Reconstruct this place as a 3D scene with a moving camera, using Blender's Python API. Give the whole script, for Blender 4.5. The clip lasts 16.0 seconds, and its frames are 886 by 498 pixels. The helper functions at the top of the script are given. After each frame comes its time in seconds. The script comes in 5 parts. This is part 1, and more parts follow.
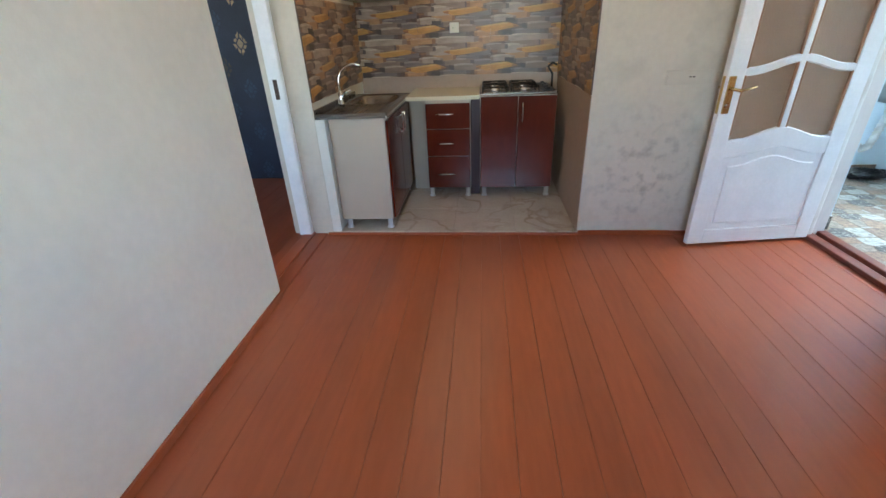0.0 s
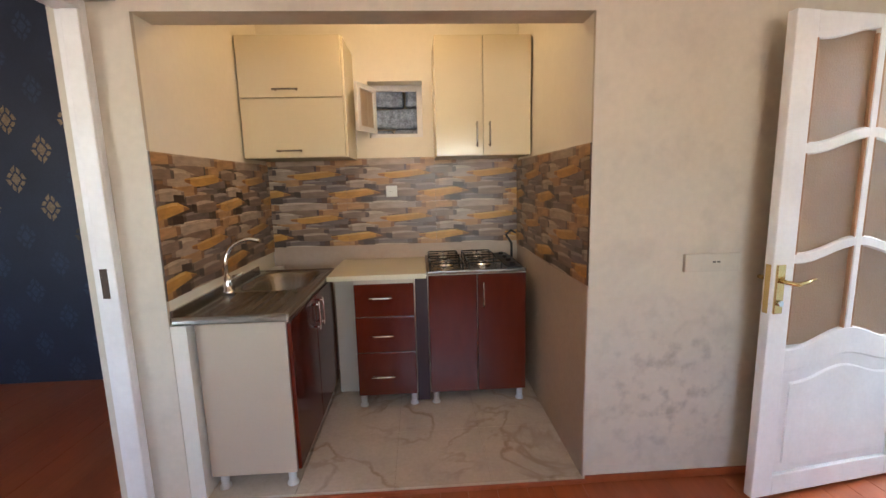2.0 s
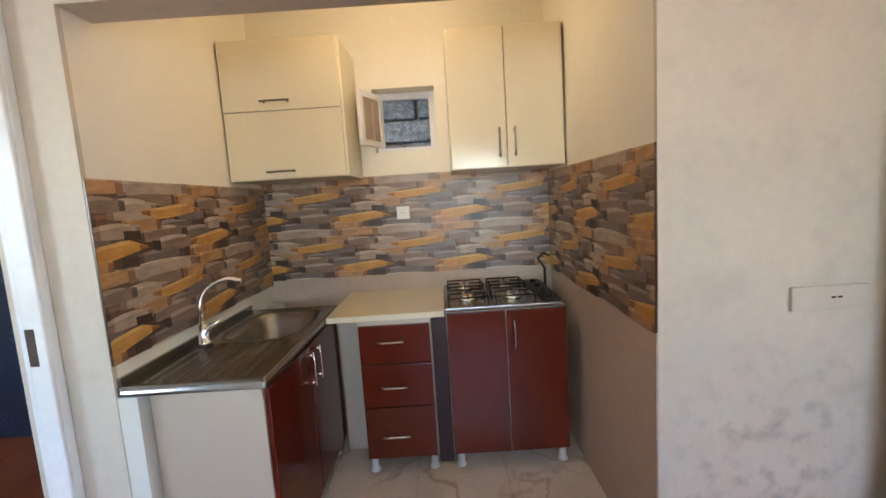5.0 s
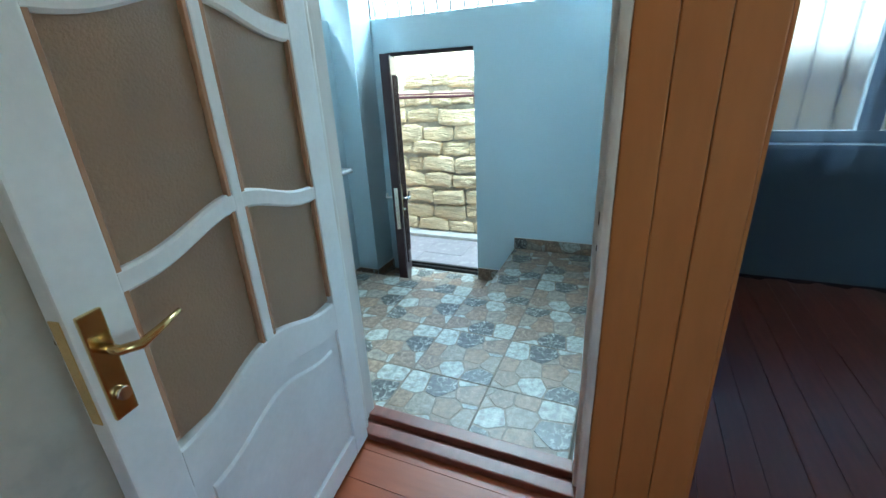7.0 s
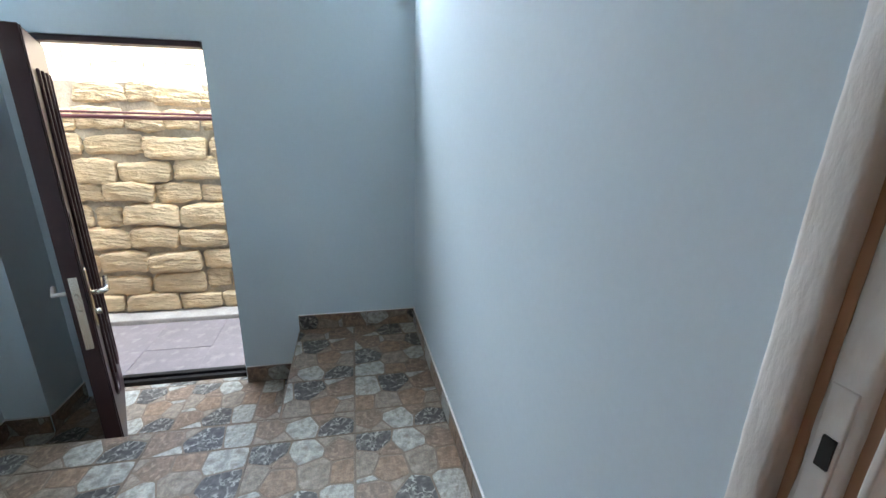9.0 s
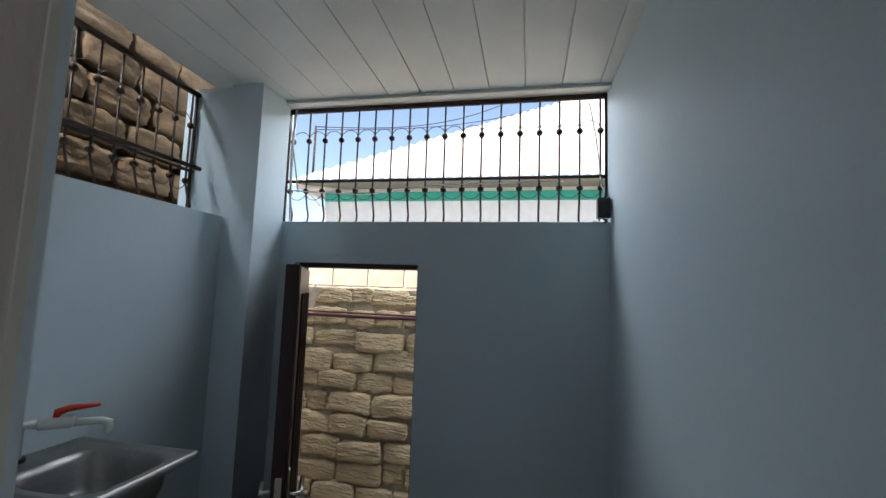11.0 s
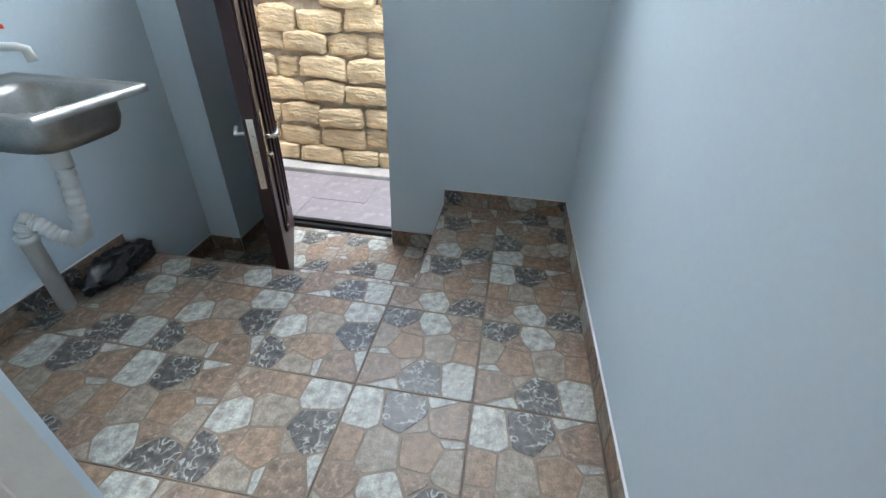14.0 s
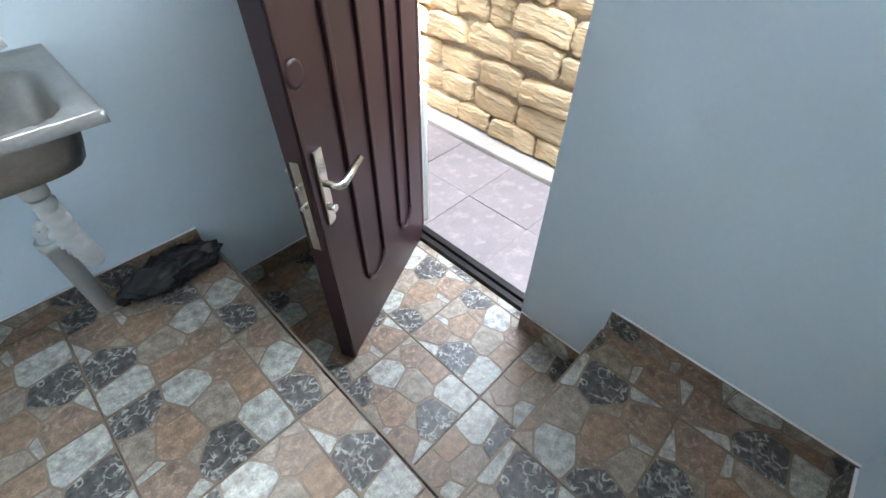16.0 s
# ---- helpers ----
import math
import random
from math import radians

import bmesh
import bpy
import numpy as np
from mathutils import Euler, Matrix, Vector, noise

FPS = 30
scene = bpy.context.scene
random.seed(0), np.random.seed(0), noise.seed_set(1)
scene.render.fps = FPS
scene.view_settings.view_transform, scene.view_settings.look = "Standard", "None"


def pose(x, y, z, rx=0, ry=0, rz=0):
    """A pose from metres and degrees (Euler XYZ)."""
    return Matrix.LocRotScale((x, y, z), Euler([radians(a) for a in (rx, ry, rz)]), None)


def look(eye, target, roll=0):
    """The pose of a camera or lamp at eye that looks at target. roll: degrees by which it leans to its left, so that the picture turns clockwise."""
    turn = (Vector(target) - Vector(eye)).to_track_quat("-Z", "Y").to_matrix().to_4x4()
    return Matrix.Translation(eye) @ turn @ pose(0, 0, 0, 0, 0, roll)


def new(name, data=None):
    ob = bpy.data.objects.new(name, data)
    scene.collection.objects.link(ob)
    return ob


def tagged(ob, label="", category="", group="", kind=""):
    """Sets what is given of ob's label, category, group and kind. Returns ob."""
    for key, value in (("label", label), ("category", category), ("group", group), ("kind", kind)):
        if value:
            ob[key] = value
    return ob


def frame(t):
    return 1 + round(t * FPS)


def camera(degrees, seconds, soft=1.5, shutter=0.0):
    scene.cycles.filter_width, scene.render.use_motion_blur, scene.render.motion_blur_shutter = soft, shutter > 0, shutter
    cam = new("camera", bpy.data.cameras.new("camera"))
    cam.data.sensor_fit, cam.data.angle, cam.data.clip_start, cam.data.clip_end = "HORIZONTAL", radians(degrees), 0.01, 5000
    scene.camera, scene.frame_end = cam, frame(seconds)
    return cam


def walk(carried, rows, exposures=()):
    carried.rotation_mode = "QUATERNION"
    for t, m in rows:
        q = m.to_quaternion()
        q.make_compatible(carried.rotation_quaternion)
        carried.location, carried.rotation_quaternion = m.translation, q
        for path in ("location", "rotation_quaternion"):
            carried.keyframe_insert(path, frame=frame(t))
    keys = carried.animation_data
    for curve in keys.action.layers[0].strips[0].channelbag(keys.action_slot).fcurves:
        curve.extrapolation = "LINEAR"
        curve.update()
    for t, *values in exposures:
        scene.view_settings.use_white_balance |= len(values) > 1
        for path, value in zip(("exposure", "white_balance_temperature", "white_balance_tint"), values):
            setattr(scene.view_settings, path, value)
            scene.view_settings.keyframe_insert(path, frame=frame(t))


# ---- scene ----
cam = camera(92.3, 16.0)

PATH = [
    (0, (1.049, -2.825, 1.333), (0.866, -1.054, 0.421), -2.5),
    (0.5, (1.066, -2.822, 1.309), (1.076, -1.073, 0.339), -0.9),
    (0.6, (1.112, -2.783, 1.309), (1.054, -0.982, 0.442), -1.9),
    (1, (1.063, -2.578, 1.316), (1.203, -0.688, 0.676), -0.7),
    (1.5, (1.076, -2.186, 1.383), (1.145, -0.228, 0.979), -0.2),
    (2, (0.992, -1.771, 1.403), (1.099, 0.202, 1.097), -1.4),
    (2.5, (0.973, -1.404, 1.46), (1.089, 0.572, 1.17), -2.7),
    (3, (1.008, -1.077, 1.508), (0.935, 0.916, 1.367), 1.4),
    (3.2, (1.014, -1.014, 1.542), (0.898, 0.98, 1.443), 0.2),
    (5.3, (1.062, -1.434, 1.391), (1.076, 0.545, 1.102), -4.3),
    (5.5, (1.146, -1.478, 1.376), (1.247, 0.49, 1.034), -3.1),
    (6, (1.499, -1.362, 1.366), (2.128, 0.471, 0.87), -2.9),
    (6.1, (1.441, -1.385, 1.316), (2.259, 0.383, 0.862), -2.0),
    (6.5, (1.826, -1.163, 1.342), (3.104, 0.245, 0.721), 1.5),
    (7, (2.105, -0.956, 1.361), (3.803, -0.193, 0.628), -3.0),
    (7.5, (2.385, -0.847, 1.283), (4.14, -0.528, 0.379), -4.9),
    (8, (2.66, -0.662, 1.272), (4.391, -0.485, 0.286), 0.0),
    (8.5, (2.872, -0.551, 1.296), (4.579, -0.694, 0.265), -2.1),
    (9, (2.984, -0.495, 1.298), (4.847, -0.887, 0.685), 1.4),
    (9.5, (3.081, -0.45, 1.348), (5.066, -0.685, 1.432), 1.6),
    (9.7, (3.073, -0.466, 1.486), (5.061, -0.621, 1.641), 1.5),
    (11.8, (3.092, -0.379, 1.436), (4.926, 0.413, 1.335), 1.2),
    (11.9, (3.096, -0.383, 1.438), (4.919, 0.417, 1.25), 1.1),
    (12, (3.089, -0.38, 1.417), (4.916, 0.393, 1.158), 1.2),
    (12.5, (3.028, -0.412, 1.315), (4.818, 0.206, 0.672), -0.7),
    (13, (2.965, -0.436, 1.224), (4.613, -0.085, 0.147), -1.2),
    (13.5, (2.977, -0.435, 1.193), (4.522, -0.198, -0.055), -3.9),
    (14, (3.188, -0.465, 1.213), (4.828, -0.222, 0.094), 2.3),
    (14.5, (3.466, -0.432, 1.222), (5.074, -0.147, 0.069), 5.0),
    (15, (3.792, -0.351, 1.302), (5.317, 0.016, 0.061), 4.5),
    (15.5, (4.106, -0.354, 1.256), (5.377, 0.319, -0.135), 3.1),
    (16, (4.403, -0.315, 1.273), (5.42, 0.66, -0.147), 0.9),
]

EXPOSURES = [(0.0, 4.36, 5900, 2), (0.5, 4.58, 6050, 2), (1.0, 4.5, 5950, 2), (1.5, 4.38, 6250, 8), (2.0, 4.5, 6900, 13), (2.5, 4.56, 7050, 12), (3.2, 4.7, 6250, 8), (5.3, 4.74, 5950, 6), (6.0, 3.85, 5500, -12), (6.5, 3.25, 5600, -11), (7.0, 3.38, 5400, -12), (7.5, 3.7, 5900, -5), (8.0, 3.6, 6050, 4), (8.5, 3.45, 6600, 10), (9.0, 3.05, 6700, 12), (9.5, 1.2, 7000, 13), (9.7, 1.0, 7000, 13), (11.8, 1.0, 6850, 13), (12.0, 1.25, 6850, 13), (12.5, 2.05, 6800, 13), (13.0, 2.95, 6800, 13), (13.5, 3.0, 6800, 13), (14.0, 3.1, 6800, 13), (15.0, 3.2, 6800, 13), (16.0, 3.5, 6800, 13)]
walk(cam, [(t, look(e, g, r)) for t, e, g, r in PATH], EXPOSURES)

# ---- world and light ----
world = bpy.data.worlds.new("sky")
scene.world = world
world.use_nodes = True
wn = world.node_tree.nodes
sky = wn.new("ShaderNodeTexSky")
sky.sky_type = "NISHITA"
sky.sun_disc = False
sky.sun_elevation = radians(56)
sky.sun_rotation = radians(-80)
wn["Background"].inputs[1].default_value = 0.15
world.node_tree.links.new(sky.outputs[0], wn["Background"].inputs[0])
sun_data = bpy.data.lights.new("sun", "SUN")
sun_data.energy = 4.5
sun_data.angle = radians(0.5)
sun_data.color = (1.0, 0.95, 0.87)
sun = new("sun", sun_data)
SUN_AZ = radians(190)
sun_dir = Vector((math.cos(SUN_AZ) * math.cos(radians(56)), math.sin(SUN_AZ) * math.cos(radians(56)), math.sin(radians(56))))
sun.matrix_world = look(sun_dir * 20, (0, 0, 0))


def area(name, place, target, sx, sy, watts, color):
    d = bpy.data.lights.new(name, "AREA")
    d.shape, d.size, d.size_y, d.energy, d.color = "RECTANGLE", sx, sy, watts, color
    o = new(name, d)
    o.matrix_world = look(place, target)
    return o


def point(name, place, watts, color, size=0.04):
    d = bpy.data.lights.new(name, "POINT")
    d.energy, d.color, d.shadow_soft_size = watts, color, size
    o = new(name, d)
    o.location = place
    return o


WARM = (1.0, 0.6, 0.28)
area("window_daylight_south", (1.35, -3.62, 1.5), (1.35, 0, 1.2), 1.4, 1.15, 0.33, (1.0, 0.9, 0.76))
# unseen lamp added to brighten the bedroom
area("window_daylight_bedroom", (-2.4, -2.55, 1.6), (-1.6, 1.4, 0.8), 1.2, 1.1, 0.8, (0.9, 0.95, 1.0))
point("niche_bulb", (0.85, 0.62, 2.5), 0.43, (1.0, 0.7, 0.4))
point("room_bulb", (1.62, -1.7, 2.45), 0.23, WARM, 0.03)
point("room_bulb", (1.31, -1.7, 2.45), 0.23, WARM, 0.03)
# hidden lamps outside the grilles, added to brighten the porch beyond the sky light
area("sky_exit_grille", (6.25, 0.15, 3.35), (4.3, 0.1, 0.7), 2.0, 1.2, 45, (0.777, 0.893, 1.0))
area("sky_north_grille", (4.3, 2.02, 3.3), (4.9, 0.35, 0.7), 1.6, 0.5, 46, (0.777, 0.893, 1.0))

# ---- materials ----


def mat(name, color, rough=0.6, metal=0.0, spread=0.12, scale=6.0, fine=90.0, bump=0.15, stain=None, stain_scale=2.0, stain_amount=0.5, piece=0.0, stretch=(1, 1, 1), spec=0.5):
    """Colour varied at two scales, bump from the fine grain; stain: a second colour in blotches; piece: variation per object."""
    m = bpy.data.materials.new(name)
    m.use_nodes = True
    nt = m.node_tree
    N, L = nt.nodes, nt.links
    b = N["Principled BSDF"]
    b.inputs["Roughness"].default_value = rough
    b.inputs["Metallic"].default_value = metal
    b.inputs["Specular IOR Level"].default_value = spec
    co = N.new("ShaderNodeTexCoord")
    mp = N.new("ShaderNodeMapping")
    mp.inputs["Scale"].default_value = stretch
    L.new(co.outputs["Object"], mp.inputs["Vector"])

    def noise_node(sc, detail=4):
        n = N.new("ShaderNodeTexNoise")
        n.inputs["Scale"].default_value = sc
        n.inputs["Detail"].default_value = detail
        L.new(mp.outputs[0], n.inputs["Vector"])
        return n

    def ramp(src, lo, hi, c0, c1):
        r = N.new("ShaderNodeValToRGB")
        r.color_ramp.elements[0].position, r.color_ramp.elements[1].position = lo, hi
        r.color_ramp.elements[0].color, r.color_ramp.elements[1].color = (*c0, 1), (*c1, 1)
        L.new(src, r.inputs[0])
        return r
    big, small = noise_node(scale), noise_node(fine, 6)
    lo = [max(0, c * (1 - spread)) for c in color]
    hi = [min(1, c * (1 + spread)) for c in color]
    base = ramp(big.outputs[0], 0.3, 0.7, lo, hi).outputs[0]

    def mix(kind, fac, a, c):
        x = N.new("ShaderNodeMix")
        x.data_type, x.blend_type = "RGBA", kind
        for sock, v in ((x.inputs[0], fac), (x.inputs[6], a), (x.inputs[7], c)):
            if hasattr(v, "links"):
                L.new(v, sock)
            else:
                sock.default_value = v
        return x.outputs[2]
    grain = ramp(small.outputs[0], 0.3, 0.7, (1 - spread,) * 3, (1, 1, 1)).outputs[0]
    base = mix("MULTIPLY", 1.0, base, grain)
    if stain:
        sn = noise_node(stain_scale, 8)
        f = ramp(sn.outputs[0], 0.52, 0.68, (0, 0, 0), (stain_amount,) * 3).outputs[0]
        base = mix("MIX", f, base, (*stain, 1))
    if piece:
        oi = N.new("ShaderNodeObjectInfo")
        f = ramp(oi.outputs["Random"], 0, 1, (1 - piece,) * 3, (1, 1, 1)).outputs[0]
        base = mix("MULTIPLY", 1.0, base, f)
    L.new(base, b.inputs["Base Color"])
    if bump:
        bp = N.new("ShaderNodeBump")
        bp.inputs["Strength"].default_value = bump
        bp.inputs["Distance"].default_value = 0.004
        L.new(small.outputs[0], bp.inputs["Height"])
        L.new(bp.outputs[0], b.inputs["Normal"])
    return m


M = {}
M["plaster_white"] = mat("plaster_white", (0.68, 0.66, 0.6), 0.75, spread=0.05, scale=1.5, fine=25, bump=0.5, stain=(0.6, 0.59, 0.55), stain_scale=4, stain_amount=0.4)
M["plaster_grimy"] = mat("plaster_grimy", (0.6, 0.54, 0.45), 0.7, spread=0.06, scale=1.5, fine=30, bump=0.2, stain=(0.33, 0.3, 0.26), stain_scale=5, stain_amount=0.25)
M["plaster_cream"] = mat("plaster_cream", (0.8, 0.76, 0.66), 0.7, spread=0.03, scale=2, fine=30, bump=0.12)
M["paint_blue"] = mat("paint_blue", (0.61, 0.72, 0.78), 0.7, spread=0.025, scale=1.2, fine=60, bump=0.08)
M["wallpaper"] = mat("wallpaper", (0.018, 0.024, 0.05), 0.6, spread=0.2, scale=3, fine=60)
M["wood_red"] = mat("wood_red", (0.37, 0.088, 0.03), 0.36, spread=0.14, scale=2.5, fine=40, bump=0.12, stretch=(1, 0.15, 1), stain=(0.42, 0.16, 0.085), stain_scale=1.5, stain_amount=0.35, piece=0.12)
M["paint_tan"] = mat("paint_tan", (0.5, 0.2, 0.062), 0.42, spread=0.08, scale=3, fine=40, stretch=(1, 1, 0.2))
M["paint_white"] = mat("paint_white", (0.78, 0.78, 0.78), 0.42, spread=0.05, scale=6, fine=50, bump=0.2)
M["grout"] = mat("grout", (0.17, 0.14, 0.11), 0.85, spread=0.1)
M["cab_cream"] = mat("cab_cream", (0.68, 0.61, 0.44), 0.14, spread=0.02, scale=3, bump=0.02)
M["cab_panel"] = mat("cab_panel", (0.46, 0.385, 0.3), 0.45, spread=0.02, scale=3, bump=0.03)
M["cab_red"] = mat("cab_red", (0.105, 0.014, 0.006), 0.16, spread=0.15, scale=2, fine=20, bump=0.02, stretch=(1, 1, 0.3))
M["steel"] = mat("steel", (0.33, 0.315, 0.3), 0.24, 1.0, spread=0.06, scale=8, fine=120, bump=0.03)
M["chrome"] = mat("chrome", (0.8, 0.8, 0.8), 0.08, 1.0, spread=0.02, bump=0)
M["brass"] = mat("brass", (0.75, 0.55, 0.25), 0.2, 1.0, spread=0.08, bump=0.02)
M["black_iron"] = mat("black_iron", (0.02, 0.018, 0.017), 0.45, 0.6, spread=0.3, bump=0.2)
M["iron_grille"] = mat("iron_grille", (0.06, 0.035, 0.025), 0.55, 0.3, spread=0.3, bump=0.2)
M["door_maroon"] = mat("door_maroon", (0.043, 0.017, 0.02), 0.42, 0.0, spread=0.12, scale=3, fine=150, bump=0.06)
M["pvc_white"] = mat("pvc_white", (0.78, 0.78, 0.74), 0.35, spread=0.03, bump=0.02)
M["pvc_grey"] = mat("pvc_grey", (0.62, 0.62, 0.6), 0.45, spread=0.06, bump=0.05, stain=(0.45, 0.42, 0.38), stain_scale=12, stain_amount=0.4)
M["red_plastic"] = mat("red_plastic", (0.7, 0.05, 0.02), 0.35, spread=0.05, bump=0)
M["black_plastic"] = mat("black_plastic", (0.012, 0.012, 0.013), 0.4, spread=0.2, bump=0.05)
M["stone_sand"] = mat("stone_sand", (0.77, 0.57, 0.34), 0.95, spread=0.16, scale=7, fine=30, bump=1.0, stain=(0.6, 0.4, 0.2), stain_scale=6, stain_amount=0.6, piece=0.22, stretch=(1, 0.7, 2.2))
M["mortar"] = mat("mortar", (0.48, 0.39, 0.28), 0.95, spread=0.25, scale=9, fine=60, bump=1.0)
M["stone_dark"] = mat("stone_dark", (0.13, 0.085, 0.045), 0.9, spread=0.3, scale=6, fine=45, bump=1.0)
M["block_grey"] = mat("block_grey", (0.36, 0.38, 0.43), 0.95, spread=0.4, scale=18, fine=70, bump=1.0)
M["pave_pink"] = mat("pave_pink", (0.23, 0.195, 0.195), 0.8, spread=0.1, scale=4, fine=60, bump=0.3, stain=(0.38, 0.34, 0.31), stain_scale=12, stain_amount=0.4, piece=0.15)
M["concrete"] = mat("concrete", (0.4, 0.37, 0.33), 0.9, spread=0.15, scale=5, fine=60, bump=0.5)
M["roof_white"] = mat("roof_white", (0.72, 0.68, 0.64), 0.7, spread=0.1, scale=2, fine=20)
M["turquoise"] = mat("turquoise", (0.02, 0.38, 0.3), 0.5, spread=0.08)
M["house_white"] = mat("house_white", (0.78, 0.77, 0.73), 0.7, spread=0.05)
M["soffit"] = mat("soffit", (0.2, 0.19, 0.16), 0.8, spread=0.1)
M["ground"] = mat("ground", (0.36, 0.33, 0.29), 0.9, spread=0.2, scale=0.5, fine=12, bump=0.5)

M["paint_lumpy"] = mat("paint_lumpy", (0.78, 0.76, 0.72), 0.42, spread=0.08, scale=9, fine=55, bump=0.7, stain=(0.4, 0.28, 0.2), stain_scale=16, stain_amount=0.35, stretch=(1, 1, 0.35))
M["wood_maroon"] = mat("wood_maroon", (0.21, 0.06, 0.037), 0.38, spread=0.2, scale=2.5, fine=40, bump=0.15, stretch=(0.15, 1, 1), stain=(0.1, 0.03, 0.02), stain_scale=2, stain_amount=0.5, piece=0.2)
M["bare_wood"] = mat("bare_wood", (0.42, 0.24, 0.14), 0.6, spread=0.15, scale=8, fine=60, stretch=(1, 1, 0.2))
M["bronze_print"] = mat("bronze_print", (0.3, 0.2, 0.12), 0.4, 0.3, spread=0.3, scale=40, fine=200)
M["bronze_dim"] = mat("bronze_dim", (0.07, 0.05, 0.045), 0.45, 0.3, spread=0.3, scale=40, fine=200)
M["navy_print"] = mat("navy_print", (0.03, 0.045, 0.085), 0.4, 0.2, spread=0.3, scale=40, fine=200)
M["nickel"] = mat("nickel", (0.7, 0.66, 0.58), 0.25, 1.0, spread=0.05, bump=0.02)
M["black_bag"] = mat("black_bag", (0.012, 0.012, 0.014), 0.35, spread=0.2, scale=10, bump=0.3)
M["pipe_maroon"] = mat("pipe_maroon", (0.14, 0.04, 0.045), 0.5, spread=0.15)
M["block_pale"] = mat("block_pale", (0.62, 0.55, 0.44), 0.9, spread=0.15, scale=6, bump=0.6, piece=0.15)
sb_ = [n for n in M["stone_sand"].node_tree.nodes if n.type == "BUMP"][0]
sb_.inputs["Distance"].default_value = 0.022
M["splash_base"] = mat("splash_base", (0.1, 0.055, 0.035), 0.3, spread=0.3, scale=30, bump=0.03)
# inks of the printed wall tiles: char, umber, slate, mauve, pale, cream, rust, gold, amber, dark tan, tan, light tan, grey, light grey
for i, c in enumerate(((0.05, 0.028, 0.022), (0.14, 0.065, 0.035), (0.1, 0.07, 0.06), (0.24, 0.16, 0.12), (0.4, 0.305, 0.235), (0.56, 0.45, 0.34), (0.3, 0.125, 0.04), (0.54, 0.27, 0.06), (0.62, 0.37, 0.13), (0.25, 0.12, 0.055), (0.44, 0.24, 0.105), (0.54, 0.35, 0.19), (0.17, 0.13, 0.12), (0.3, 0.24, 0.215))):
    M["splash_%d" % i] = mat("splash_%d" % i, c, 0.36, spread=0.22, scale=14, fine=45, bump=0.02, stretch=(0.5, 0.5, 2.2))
M["tile_base"] = mat("tile_base", (0.22, 0.165, 0.12), 0.5, spread=0.15, scale=12, bump=0.1)
M["flag_white"] = mat("flag_white", (0.46, 0.455, 0.41), 0.4, spread=0.38, scale=30, fine=150, bump=0.2, stain=(0.2, 0.17, 0.14), stain_scale=33, stain_amount=0.85)
M["flag_orange"] = mat("flag_orange", (0.33, 0.22, 0.145), 0.42, spread=0.38, scale=30, fine=150, bump=0.2, stain=(0.19, 0.11, 0.065), stain_scale=39, stain_amount=0.75)
M["flag_brown"] = mat("flag_brown", (0.25, 0.17, 0.12), 0.42, spread=0.38, scale=28, fine=150, bump=0.12, stain=(0.4, 0.29, 0.21), stain_scale=51, stain_amount=0.75)
M["flag_grey"] = mat("flag_grey", (0.33, 0.275, 0.215), 0.42, spread=0.38, scale=30, fine=150, bump=0.2, stain=(0.19, 0.14, 0.1), stain_scale=57, stain_amount=0.8)


def veined(name, color, vein, rough, spread=0.3, scale=10.0, width=0.03, mottle=20):
    m = mat(name, color, rough, spread=spread, scale=mottle, fine=60, bump=0.05)
    N, L = m.node_tree.nodes, m.node_tree.links
    b = N["Principled BSDF"]
    src = b.inputs["Base Color"].links[0].from_socket
    co = N.new("ShaderNodeTexCoord")
    w = N.new("ShaderNodeTexNoise")
    w.inputs["Scale"].default_value = scale
    w.inputs["Detail"].default_value = 5
    w.inputs["Distortion"].default_value = 0.5
    L.new(co.outputs["Object"], w.inputs["Vector"])
    d = N.new("ShaderNodeMath")
    d.operation = "SUBTRACT"
    d.inputs[1].default_value = 0.5
    L.new(w.outputs[0], d.inputs[0])
    a = N.new("ShaderNodeMath")
    a.operation = "ABSOLUTE"
    L.new(d.outputs[0], a.inputs[0])
    r = N.new("ShaderNodeValToRGB")
    r.color_ramp.elements[0].position, r.color_ramp.elements[1].position = 0.004, width
    r.color_ramp.elements[0].color, r.color_ramp.elements[1].color = (0.85, 0.85, 0.85, 1), (0, 0, 0, 1)
    L.new(a.outputs[0], r.inputs[0])
    x = N.new("ShaderNodeMix")
    x.data_type = "RGBA"
    k = N.new("ShaderNodeTexNoise")
    k.inputs["Scale"].default_value = scale * 0.9
    L.new(co.outputs["Object"], k.inputs["Vector"])
    kr = N.new("ShaderNodeMapRange")
    kr.inputs[1].default_value, kr.inputs[2].default_value = 0.38, 0.6
    L.new(k.outputs[0], kr.inputs[0])
    km = N.new("ShaderNodeMath")
    km.operation = "MULTIPLY"
    L.new(r.outputs[0], km.inputs[0])
    L.new(kr.outputs[0], km.inputs[1])
    L.new(km.outputs[0], x.inputs[0])
    L.new(src, x.inputs[6])
    x.inputs[7].default_value = (*vein, 1)
    L.new(x.outputs[2], b.inputs["Base Color"])
    return m


M["flag_dark"] = veined("flag_dark", (0.095, 0.088, 0.082), (0.5, 0.49, 0.44), 0.38, 0.55, 26.0, 0.05, 45)
M["tile_marble"] = veined("tile_marble", (0.54, 0.46, 0.38), (0.33, 0.25, 0.18), 0.22, 0.1, 2.6, 0.03, 3)


def glass(name, color, rough, amount):
    """Patterned glass: part clear, part glossy and dull."""
    m = mat(name, color, rough, spread=0.06, scale=5, fine=160, bump=0.5)
    b = m.node_tree.nodes["Principled BSDF"]
    b.inputs["Transmission Weight"].default_value = amount
    b.inputs["IOR"].default_value = 1.45
    return m


